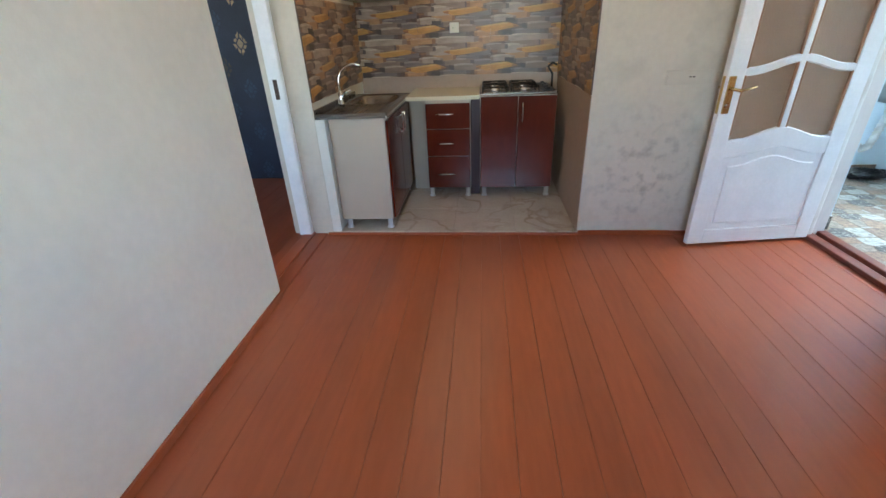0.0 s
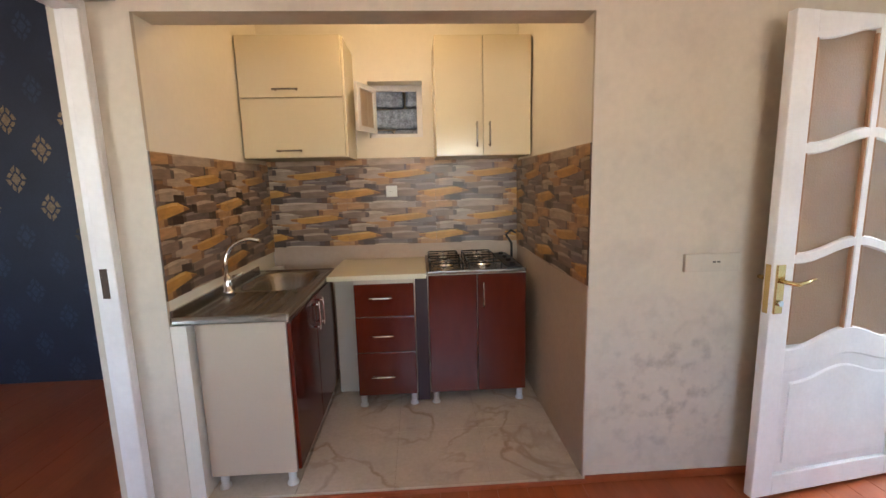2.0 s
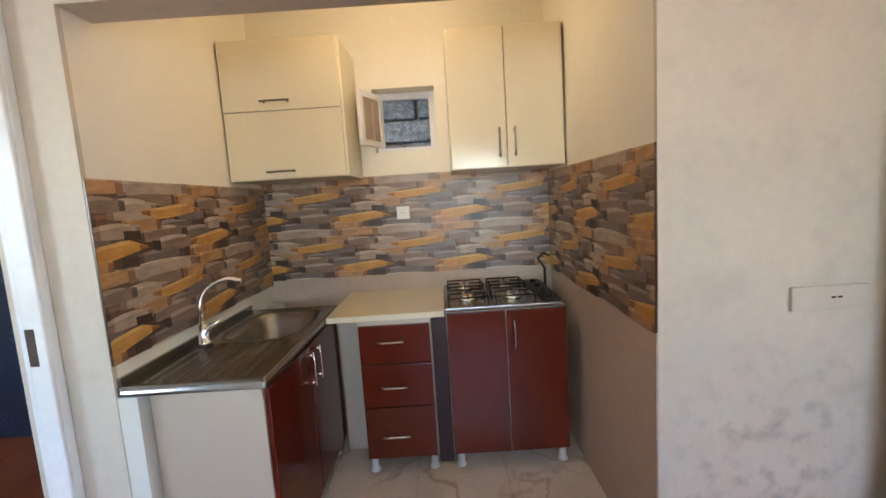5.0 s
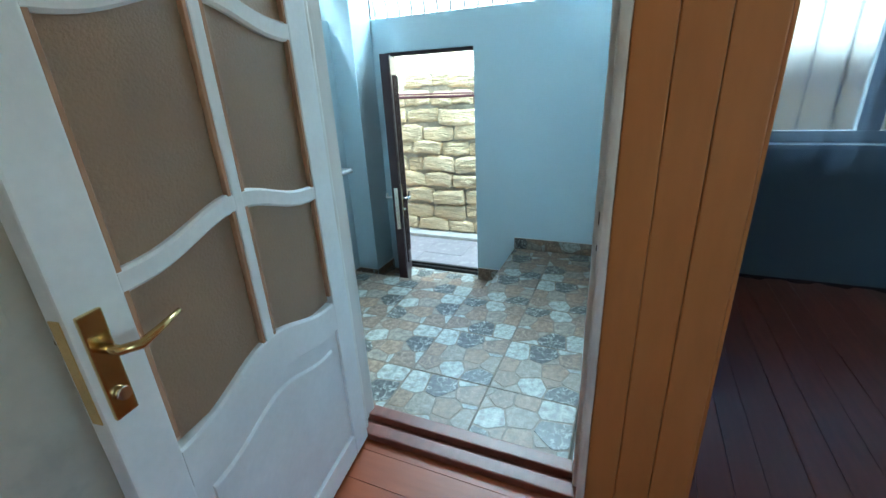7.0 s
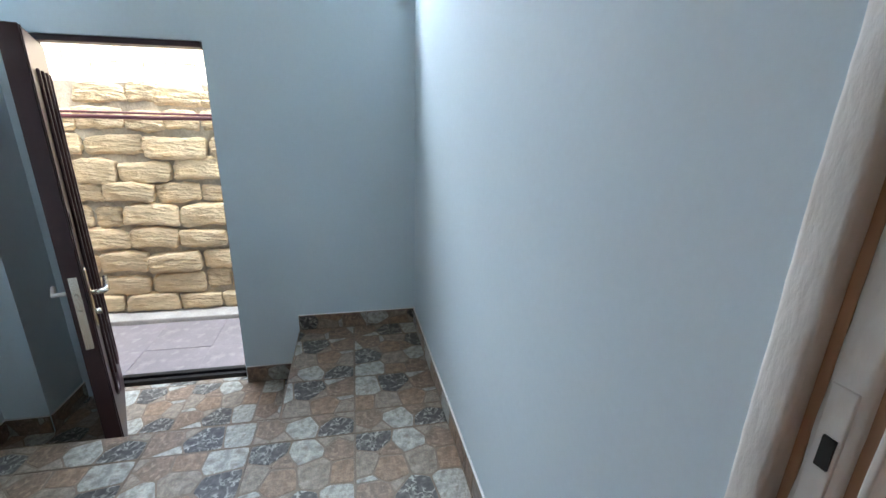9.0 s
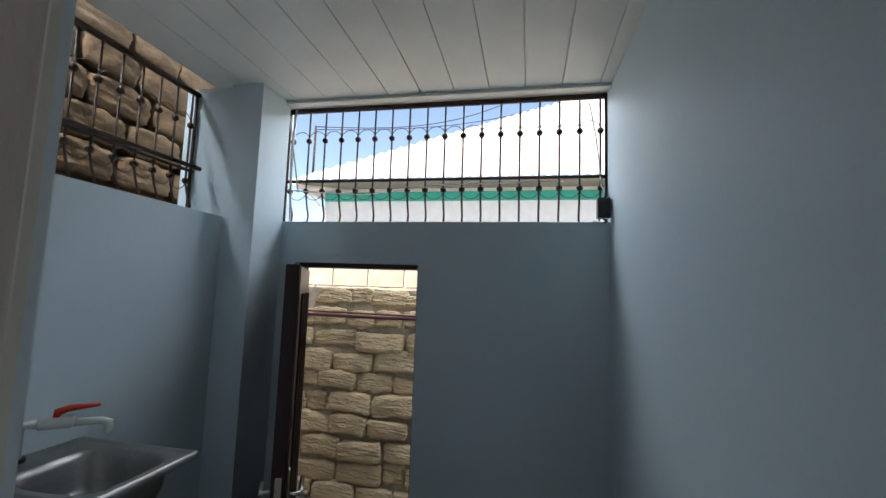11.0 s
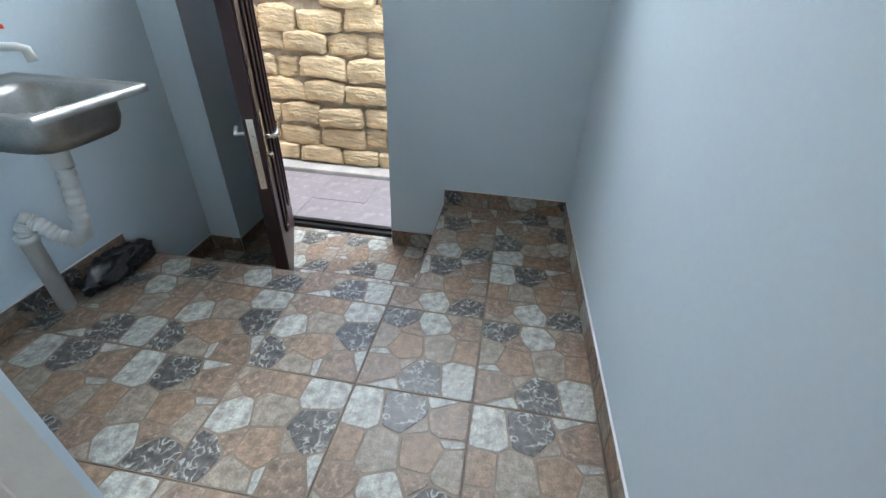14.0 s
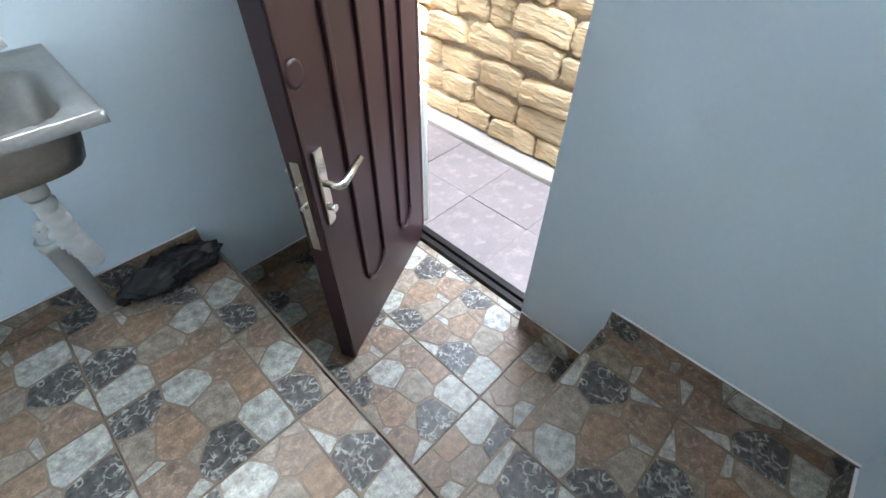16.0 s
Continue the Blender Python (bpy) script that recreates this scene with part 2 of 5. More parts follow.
M["door_glass"] = glass("door_glass", (0.5, 0.34, 0.22), 0.3, 0.45)
M["frosted"] = glass("frosted", (0.7, 0.55, 0.42), 0.4, 0.6)
M["clear_glass"] = glass("clear_glass", (1, 1, 1), 0.0, 1.0)
sheer = M["sheer"] = bpy.data.materials.new("sheer")
sheer.use_nodes = True
sn_, sl_ = sheer.node_tree.nodes, sheer.node_tree.links
tr_, tl_, mx_, df_, m2_ = sn_.new("ShaderNodeBsdfTransparent"), sn_.new("ShaderNodeBsdfTranslucent"), sn_.new("ShaderNodeMixShader"), sn_.new("ShaderNodeBsdfDiffuse"), sn_.new("ShaderNodeMixShader")
tl_.inputs[0].default_value = (0.1, 0.13, 0.19, 1)
tr_.inputs[0].default_value = (0.7, 0.78, 0.85, 1)
df_.inputs[0].default_value = (0.03, 0.042, 0.065, 1)
m2_.inputs[0].default_value = 0.5
mx_.inputs[0].default_value = 0.68
sl_.new(df_.outputs[0], m2_.inputs[1])
sl_.new(tl_.outputs[0], m2_.inputs[2])
sl_.new(tr_.outputs[0], mx_.inputs[1])
sl_.new(m2_.outputs[0], mx_.inputs[2])
sl_.new(mx_.outputs[0], sn_["Material Output"].inputs[0])


# mould on the plaster beside the niche
gm = M["plaster_grimy"].node_tree
gb = gm.nodes["Principled BSDF"]
gsrc = gb.inputs["Base Color"].links[0].from_socket
gco = gm.nodes.new("ShaderNodeTexCoord")
gd = gm.nodes.new("ShaderNodeVectorMath")
gd.operation = "DISTANCE"
gd.inputs[1].default_value = (2.12, 0.0, 0.45)
gm.links.new(gco.outputs["Object"], gd.inputs[0])
gr = gm.nodes.new("ShaderNodeMapRange")
gr.inputs[1].default_value, gr.inputs[2].default_value, gr.inputs[3].default_value, gr.inputs[4].default_value = 0.15, 0.5, 1.0, 0.0
gm.links.new(gd.outputs["Value"], gr.inputs[0])
gn = gm.nodes.new("ShaderNodeTexNoise")
gn.inputs["Scale"].default_value, gn.inputs["Detail"].default_value = 13, 9
gm.links.new(gco.outputs["Object"], gn.inputs["Vector"])
gp = gm.nodes.new("ShaderNodeMapRange")
gp.inputs[1].default_value, gp.inputs[2].default_value, gp.inputs[4].default_value = 0.5, 0.68, 0.5
gm.links.new(gn.outputs[0], gp.inputs[0])
gx = gm.nodes.new("ShaderNodeMath")
gx.operation = "MULTIPLY"
gm.links.new(gr.outputs[0], gx.inputs[0])
gm.links.new(gp.outputs[0], gx.inputs[1])
gmix = gm.nodes.new("ShaderNodeMix")
gmix.data_type = "RGBA"
gm.links.new(gx.outputs[0], gmix.inputs[0])
gm.links.new(gsrc, gmix.inputs[6])
gmix.inputs[7].default_value = (0.2, 0.18, 0.15, 1)
gm.links.new(gmix.outputs[2], gb.inputs["Base Color"])


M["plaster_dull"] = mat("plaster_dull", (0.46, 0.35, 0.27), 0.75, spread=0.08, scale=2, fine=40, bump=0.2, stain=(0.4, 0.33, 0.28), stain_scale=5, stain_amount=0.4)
M["paint_worn"] = mat("paint_worn", (0.72, 0.68, 0.65), 0.5, spread=0.06, scale=5, fine=40, bump=0.4, stain=(0.5, 0.38, 0.31), stain_scale=5, stain_amount=0.35, stretch=(1, 1, 0.3))
M["steel_dull"] = mat("steel_dull", (0.36, 0.35, 0.33), 0.42, 1.0, spread=0.12, scale=10, fine=120, bump=0.06)
# ---- mesh helpers ----


def bm_box(x0, x1, y0, y1, z0, z1, bm=None, bevel=0.0):
    own = bmesh.new()
    bmesh.ops.create_cube(own, size=1)
    for v in own.verts:
        v.co = Vector((x0 + (v.co.x + 0.5) * (x1 - x0), y0 + (v.co.y + 0.5) * (y1 - y0), z0 + (v.co.z + 0.5) * (z1 - z0)))
    if bevel:
        bmesh.ops.bevel(own, geom=own.edges[:], offset=bevel, segments=2, affect="EDGES", profile=0.6)
    if bm is None:
        return own
    return join(bm, own)


def join(bm, other, m=None):
    """Add other's geometry to bm, moved by m."""
    if m is not None:
        bmesh.ops.transform(other, matrix=m, verts=other.verts)
    tmp = bpy.data.meshes.new("tmp")
    other.to_mesh(tmp)
    other.free()
    bm.from_mesh(tmp)
    bpy.data.meshes.remove(tmp)
    return bm


def bm_tube(points, r, sides=8, bm=None, closed=False):
    """A round tube along points; r is a radius or one per point."""
    own = bmesh.new()
    pts = [Vector(p) for p in points]
    rs = r if isinstance(r, (list, tuple)) else [r] * len(pts)
    rings = []
    ref = None
    for i, p in enumerate(pts):
        d = (pts[min(i + 1, len(pts) - 1)] - pts[max(i - 1, 0)]).normalized()
        if ref is None:
            ref = d.orthogonal().normalized()
        u = (ref - d * ref.dot(d))
        u = u.normalized() if u.length > 1e-5 else d.orthogonal().normalized()
        ref = u
        w = d.cross(u)
        rings.append([own.verts.new(p + (u * math.cos(a) + w * math.sin(a)) * rs[i]) for a in [2 * math.pi * k / sides for k in range(sides)]])
    for a, b in zip(rings, rings[1:]):
        for k in range(sides):
            own.faces.new((a[k], a[(k + 1) % sides], b[(k + 1) % sides], b[k]))
    own.faces.new(rings[0][::-1])
    own.faces.new(rings[-1])
    for f in own.faces:
        f.smooth = len(f.verts) == 4
    return own if bm is None else join(bm, own)


def bm_prism(poly, z0, z1, bm=None, inset=0.0):
    """A flat polygon (x, y) raised from z0 to z1; inset: a chamfer at the top."""
    own = bmesh.new()
    c = sum((Vector(p) for p in poly), Vector((0, 0))) / len(poly)
    low = [own.verts.new((x, y, z0)) for x, y in poly]
    top = [own.verts.new((x + (c.x - x) * inset, y + (c.y - y) * inset, z1)) for x, y in poly]
    n = len(poly)
    for i in range(n):
        own.faces.new((low[i], low[(i + 1) % n], top[(i + 1) % n], top[i]))
    own.faces.new(top)
    own.faces.new(low[::-1])
    return own if bm is None else join(bm, own)


def part(name, bm, material, parent=None, label="", smooth=False):
    me = bpy.data.meshes.new(name)
    bmesh.ops.recalc_face_normals(bm, faces=bm.faces)
    bm.to_mesh(me)
    bm.free()
    for m in material if isinstance(material, list) else [material]:
        me.materials.append(m)
    if smooth:
        me.shade_smooth()
    o = new(name, me)
    o.parent = parent
    if label:
        o["label"] = label
    return o


def thing(name, place, label, category, group="", kind="", turn=0):
    o = new(name)
    o.empty_display_size = 0.1
    o.matrix_world = pose(*place, 0, 0, turn)
    return tagged(o, label, category, group, kind)


def structure(name, bm, material, label, category="wall"):
    return tagged(part(name, bm, material), label, category, kind="structure")


def slab(name, boxes, material, label, category="wall"):
    bm = bmesh.new()
    for b in boxes:
        bm_box(*b, bm=bm)
    return structure(name, bm, material, label, category)


# ---- structure ----
TOP = 2.72
slab("ground", [(-60, 120, -80, 80, -0.62, -0.46)], M["ground"], "dusty grey earth ground around the house", "ground")
slab("floor", [(-0.36, 3.27, -3.62, 0.0, -0.3, -0.012)], M["wood_red"], "red-brown painted wooden plank floor of the living room", "floor")
slab("floor_kitchen", [(-0.07, 1.73, 0.0, 1.34, -0.3, 0.018)], M["tile_marble"], "pale beige marble-look tiled floor of the kitchen niche", "floor")
slab("floor_bedroom", [(-3.85, -0.36, -2.75, 1.56, -0.3, -0.01)], M["wood_red"], "red painted plank floor of the dark bedroom", "floor")
slab("floor_side_room", [(3.27, 5.5, -4.6, -1.0, -0.3, -0.012)], M["wood_maroon"], "dark red painted plank floor of the side room", "floor")
slab("wall_niche_front", [(1.72, 3.25, 0.0, 0.02, -0.02, TOP)], M["plaster_grimy"], "off-white plaster wall with grey mould stains beside the kitchen niche")
slab("wall_niche_pier", [(-0.36, -0.065, 0.0, 0.02, 0, TOP)], M["plaster_grimy"], "off-white plaster pier between bedroom doorway and kitchen niche")
slab("wall_niche_lintel", [(-0.065, 1.72, 0.0, 0.14, 2.065, TOP)], M["plaster_grimy"], "off-white plaster lintel over the kitchen niche")
slab("wall_niche_left", [(-0.36, -0.065, 0.02, 0.14, 0, TOP), (-0.2, -0.065, 0.14, 1.34, 0, TOP)], M["plaster_cream"], "cream plaster side wall of the kitchen niche")
slab("wall_niche_right", [(1.72, 3.25, 0.02, 0.14, 0, TOP), (1.72, 1.86, 0.14, 1.34, 0, TOP)], M["plaster_cream"], "cream plaster side wall of the kitchen niche")
slab("wall_niche_back", [(-0.2, 0.66, 1.34, 1.56, 0, TOP), (1.04, 1.86, 1.34, 1.56, 0, TOP), (0.66, 1.04, 1.34, 1.56, 0, 1.73), (0.66, 1.04, 1.34, 1.56, 2.11, TOP)], M["plaster_cream"], "cream plaster back wall of the kitchen niche with a small window")
slab("wall_west", [(-0.36, -0.11, -3.62, -0.84, -0.02, TOP), (-0.36, -0.11, -0.84, 0.0, 2.1, TOP)], M["plaster_white"], "pale grey-white rough plaster wall beside the bedroom doorway")
slab("wall_south", [(-0.36, 0.6, -3.8, -3.62, -0.02, TOP), (2.1, 3.4, -3.8, -3.62, -0.02, TOP), (0.6, 2.1, -3.8, -3.62, -0.02, 0.9), (0.6, 2.1, -3.8, -3.62, 2.1, TOP)], M["plaster_white"], "plain plaster wall with a window behind the walk")
slab("wall_bedroom_north", [(-3.7, -0.2, 1.4, 1.55, 0, TOP)], M["wallpaper"], "navy wallpaper with bronze damask medallions in the bedroom")
slab("wall_bedroom_west", [(-3.85, -3.7, -2.6, 1.55, 0, TOP)], M["wallpaper"], "navy wallpapered bedroom wall")
# unseen wall; its window opening is added along with the bedroom lamp
slab("wall_bedroom_south", [(-3.7, -3.0, -2.75, -2.6, 0, TOP), (-1.8, -0.36, -2.75, -2.6, 0, TOP), (-3.0, -1.8, -2.75, -2.6, 0, 1.0), (-3.0, -1.8, -2.75, -2.6, 2.2, TOP)], M["wallpaper"], "navy wallpapered bedroom wall")
slab("wall_bedroom_east", [(-0.36, -0.2, 0.14, 1.4, 0, TOP)], M["wallpaper"], "navy wallpapered bedroom wall")
slab("wall_east", [(3.325, 3.42, 0.088, 1.3, -0.3, 3.0), (3.27, 3.325, -0.002, 1.3, -0.3, 3.0), (3.27, 3.42, -1.212, -0.93, -0.3, TOP), (3.27, 3.42, -0.93, 0.088, 2.1, 3.0), (3.27, 3.42, -2.0, -1.212, 2.1, TOP), (3.27, 3.42, -3.8, -2.0, -0.3, TOP)], M["plaster_white"], "plaster wall with the porch door and a second opening")
slab("ceiling", [(-0.36, 3.42, -3.8, 0.14, TOP, TOP + 0.12), (-0.2, 1.86, 0.14, 1.56, TOP, TOP + 0.12)], M["plaster_white"], "plain white plaster ceiling", "ceiling")
slab("ceiling_bedroom", [(-3.85, -0.36, -2.75, 1.55, TOP, TOP + 0.12)], M["plaster_white"], "plain bedroom ceiling", "ceiling")
slab("ceiling_side_room", [(3.42, 5.6, -4.75, -1.0, TOP, TOP + 0.12)], M["plaster_white"], "plain side room ceiling", "ceiling")
slab("wall_side_room_south", [(3.27, 5.6, -4.75, -4.6, -0.3, TOP)], M["plaster_white"], "plain plaster wall of the side room")
slab("wall_side_room_east", [(5.42, 5.6, -1.45, -1.0, -0.3, TOP), (5.42, 5.6, -4.6, -3.0, -0.3, TOP), (5.42, 5.6, -3.0, -1.45, -0.3, 0.9), (5.42, 5.6, -3.0, -1.45, 2.2, TOP)], M["plaster_white"], "plaster wall of the side room with a curtained window")
bm = bmesh.new()
join(bm, bm_prism([(3.276, -0.892), (5.45, -0.836), (5.6, -0.836), (5.6, -1.0), (3.42, -1.12), (3.276, -1.0)], -0.3, 2.75))
structure("wall_porch_south", bm, M["paint_blue"], "light blue painted plaster wall of the porch")
slab("wall_porch_exit", [(5.45, 5.6, -0.84, 0.21, -0.46, 1.85), (5.45, 5.6, 0.985, 1.44, -0.46, 1.85), (5.45, 5.6, 0.21, 0.985, 1.6, 1.85)], M["paint_blue"], "light blue painted wall with the exit doorway and a ledge under the grille")
slab("wall_porch_north", [(3.42, 5.45, 1.29, 1.44, -0.46, 1.831)], M["paint_blue"], "light blue painted porch wall with a ledge under the grille")
slab("pillar_porch", [(5.165, 5.45, 1.09, 1.29, -0.46, 2.65), (5.45, 5.6, 1.15, 1.44, 1.85, 2.65)], M["paint_blue"], "light blue painted corner pillar of the porch", "pillar")
slab("ceiling_porch", [(3.42, 5.6, -1.1, 1.44, 2.62, 2.72)], M["pvc_white"], "white plastic plank ceiling of the porch", "ceiling")
slab("floor_porch", [(3.27, 4.635, -0.99, 1.29, -0.46, -0.012)], M["grout"], "flagstone-patterned ceramic tile floor of the porch", "floor")
slab("floor_platform", [(4.635, 5.45, -0.99, -0.125, -0.46, -0.012)], M["grout"], "raised flagstone-patterned tile platform beside the exit", "floor")
slab("floor_landing", [(4.635, 5.58, -0.125, 1.29, -0.46, -0.347)], M["grout"], "sunken flagstone-patterned tile landing before the exit door", "floor")
slab("wall_street", [(6.7, 7.0, -8, 10, -0.46, 1.45)], M["mortar"], "rough sandstone block wall across the lane")

rng = random.Random(7)


def shared(name, mesh, parent, m, label=""):
    o = new(name, mesh)
    o.parent = parent
    o.matrix_local = m
    if label:
        o["label"] = label
    return o


def mesh_of(name, bm, materials):
    me = bpy.data.meshes.new(name)
    bmesh.ops.recalc_face_normals(bm, faces=bm.faces)
    bm.to_mesh(me)
    bm.free()
    for m in materials:
        me.materials.append(m)
    return me


def bar_handle(parent, x, y, z, length, axis, out, material=None):
    """A bow handle: a bar on two posts. axis 'x', 'y' or 'z' is the bar's run; out is the way off the door."""
    run = {"x": Vector((1, 0, 0)), "y": Vector((0, 1, 0)), "z": Vector((0, 0, 1))}[axis]
    out = Vector(out)
    c, h = Vector((x, y, z)), length / 2
    bm = bm_tube([c - run * h + out * 0.028, c - run * h * 0.5 + out * 0.031, c + run * h * 0.5 + out * 0.031, c + run * h + out * 0.028], 0.0055)
    for s in (-1, 1):
        bm_tube([c + run * h * 0.82 * s, c + run * h * 0.82 * s + out * 0.03], [0.007, 0.005], bm=bm)
    return part("handle", bm, material or M["chrome"], parent, "slim chrome bar handle")


def foot(parent, x, y, z1=0.1, z0=0.02):
    bm = bm_tube([(x, y, z0), (x, y, z0 + 0.012), (x, y, z0 + 0.014), (x, y, z1)], [0.026, 0.026, 0.018, 0.02], 12)
    return part("foot", bm, M["pvc_grey"], parent, "short grey plastic foot")


# ---- kitchen niche ----
slab("ledge_kitchen", [(-0.065, 0.0, 0.004, 1.336, 0.02, 0.835)], M["plaster_white"], "whitewashed boxed-in ledge under the sink", "ledge")

sink_unit = thing("sink_cabinet", (0, 0, 0), "cream-sided sink base cabinet with glossy mahogany-red doors", "cabinet", "kitchen cabinets")
carcass = bm_box(0.012, 0.396, 0.063, 0.985, 0.105, 0.7, bevel=0.002)
bm_box(0.012, 0.396, 0.045, 0.0625, 0.105, 0.836, bm=carcass, bevel=0.002)
bm_box(0.38, 0.396, 0.063, 0.985, 0.701, 0.836, bm=carcass)
part("body", carcass, M["cab_panel"], sink_unit, "cream laminate carcass")
for y0, y1, hy in ((0.052, 0.5, 0.455), (0.505, 0.978, 0.55)):
    d = part("door", bm_box(0.398, 0.416, y0, y1, 0.115, 0.815, bevel=0.003), M["cab_red"], sink_unit, "glossy mahogany-red door")
    bar_handle(d, 0.416, hy, 0.72, 0.15, "z", (1, 0, 0))
for fx in (0.05, 0.36):
    for fy in (0.085, 0.94):
        foot(sink_unit, fx, fy, 0.106)


def sink_surface(x0, x1, y0, y1, z, bowl, depth, nx, ny, ridges=None, edge=0.03):
    """A pressed steel top with a bowl and a drainer, turned down at its edges."""
    bm = bmesh.new()
    bx0, bx1, by0, by1 = bowl
    grid = []
    for i in range(nx + 1):
        col = []
        for j in range(ny + 1):
            x, y = x0 + (x1 - x0) * i / nx, y0 + (y1 - y0) * j / ny
            u, v = (2 * x - bx0 - bx1) / (bx1 - bx0), (2 * y - by0 - by1) / (by1 - by0)
            r = (abs(u) ** 4 + abs(v) ** 4) ** 0.25
            s = min(1, max(0, (1.0 - r) / 0.32))
            h = z - depth * (s * s * (3 - 2 * s))
            if r > 1 and r < 1.1:
                h -= 0.003 * (1.1 - r) / 0.1
            if ridges and r > 1.12 and ridges[0] < y < ridges[1] and x0 + 0.06 < x < x1 - 0.05:
                h += 0.0045 * math.sin((x - x0) * 2 * math.pi / 0.052) - 0.004
            rim = min(x - x0, x1 - x, y - y0, y1 - y)
            if rim < 0.018:
                h += 0.004
            col.append(bm.verts.new((x, y, h)))
        grid.append(col)
    for i in range(nx):
        for j in range(ny):
            bm.faces.new((grid[i][j], grid[i + 1][j], grid[i + 1][j + 1], grid[i][j + 1]))
    bound = [e for e in bm.edges if e.is_boundary]
    ext = bmesh.ops.extrude_edge_only(bm, edges=bound)
    for g in ext["geom"]:
        if isinstance(g, bmesh.types.BMVert):
            g.co.z = z - edge
    for f in bm.faces:
        f.smooth = True
    return bm


counter_sink = thing("kitchen_sink", (0, 0, 0), "stainless steel inset sink top with drainer on the cabinet", "sink")
part("basin", sink_surface(-0.063, 0.425, 0.006, 1.0, 0.868, (0.005, 0.372, 0.46, 0.95), 0.14, 48, 90, (0.04, 0.42)), M["steel"], counter_sink)
part("upstand", bm_box(-0.064, -0.05, 0.01, 1.0, 0.872, 0.9, bevel=0.003), M["steel"], counter_sink, "low steel upstand along the wall")
part("drain", bm_tube([(0.17, 0.7, 0.728), (0.17, 0.7, 0.733)], 0.035, 20), M["chrome"], counter_sink, "round chrome drain")

faucet = thing("kitchen_faucet", (0.0, 0.42, 0.872), "chrome gooseneck mixer tap on the steel sink", "faucet")
part("body", bm_tube([(0, 0, 0), (0, 0, 0.012), (0, 0, 0.014), (0, 0, 0.05), (0.005, 0, 0.09)], [0.027, 0.027, 0.02, 0.02, 0.014], 16), M["chrome"], faucet)
arc = [(0.0, 0, 0.08)] + [(0.11 - 0.11 * math.cos(a), 0.02 * a, 0.16 + 0.11 * math.sin(a)) for a in [0.15 * k for k in range(0, 15)]]
part("spout", bm_tube(arc, 0.011, 12), M["chrome"], faucet, "arched chrome spout")
part("lever", bm_tube([(0.02, -0.005, 0.045), (0.04, -0.008, 0.085), (0.085, -0.01, 0.1)], [0.014, 0.011, 0.006], 10), M["chrome"], faucet, "chrome lever")

drawers = thing("drawer_cabinet", (0, 0, 0), "narrow mahogany-red three-drawer base cabinet on short feet", "cabinet", "kitchen cabinets")
part("body", bm_box(0.585, 0.95, 0.742, 1.32, 0.105, 0.836, bevel=0.002), M["cab_panel"], drawers, "cream laminate carcass")
for z0, z1, hz in ((0.112, 0.385, 0.24), (0.39, 0.61, 0.5), (0.615, 0.815, 0.735)):
    d = part("drawer", bm_box(0.588, 0.945, 0.722, 0.741, z0, z1, bevel=0.003), M["cab_red"], drawers, "glossy mahogany-red drawer front")
    bar_handle(d, 0.745, 0.722, hz, 0.14, "x", (0, -1, 0))
for fx in (0.61, 0.925):
    for fy in (0.77, 1.28):
        foot(drawers, fx, fy, 0.106)
counter = tagged(part("worktop", bm_box(0.43, 1.022, 0.735, 1.335, 0.838, 0.868, bevel=0.003), M["cab_cream"]), "pale cream laminate worktop beside the stove", "worktop")
# added panel in place of the pale wall behind this gap
filler = tagged(part("filler_panel", bm_box(0.43, 0.584, 0.96, 0.976, 0.026, 0.836, bevel=0.001), M["cab_panel"]), "cream panel standing in for the plaster wall under the worktop", "panel")

# shade of the narrow gap, put in as a dark panel
tagged(part("filler_panel", bm_box(0.952, 1.028, 0.8, 0.816, 0.026, 0.836, bevel=0.001), M["door_maroon"]), "dark panel standing for the shade in the gap between two base cabinets", "panel")
stove = thing("stove_cabinet", (0, 0, 0), "mahogany-red two-door base cabinet under the gas hob", "cabinet", "kitchen cabinets")
part("body", bm_box(1.03, 1.632, 0.742, 1.32, 0.105, 0.862, bevel=0.002), M["cab_panel"], stove, "cream laminate carcass")
for x0, x1, hx in ((1.034, 1.327, None), (1.332, 1.628, 1.365)):
    d = part("door", bm_box(x0, x1, 0.722, 0.741, 0.112, 0.855, bevel=0.003), M["cab_red"], stove, "glossy mahogany-red door")
    if hx:
        bar_handle(d, hx, 0.722, 0.735, 0.15, "z", (0, -1, 0))
for fx in (1.065, 1.6):
    for fy in (0.77, 1.28):
        foot(stove, fx, fy, 0.106)

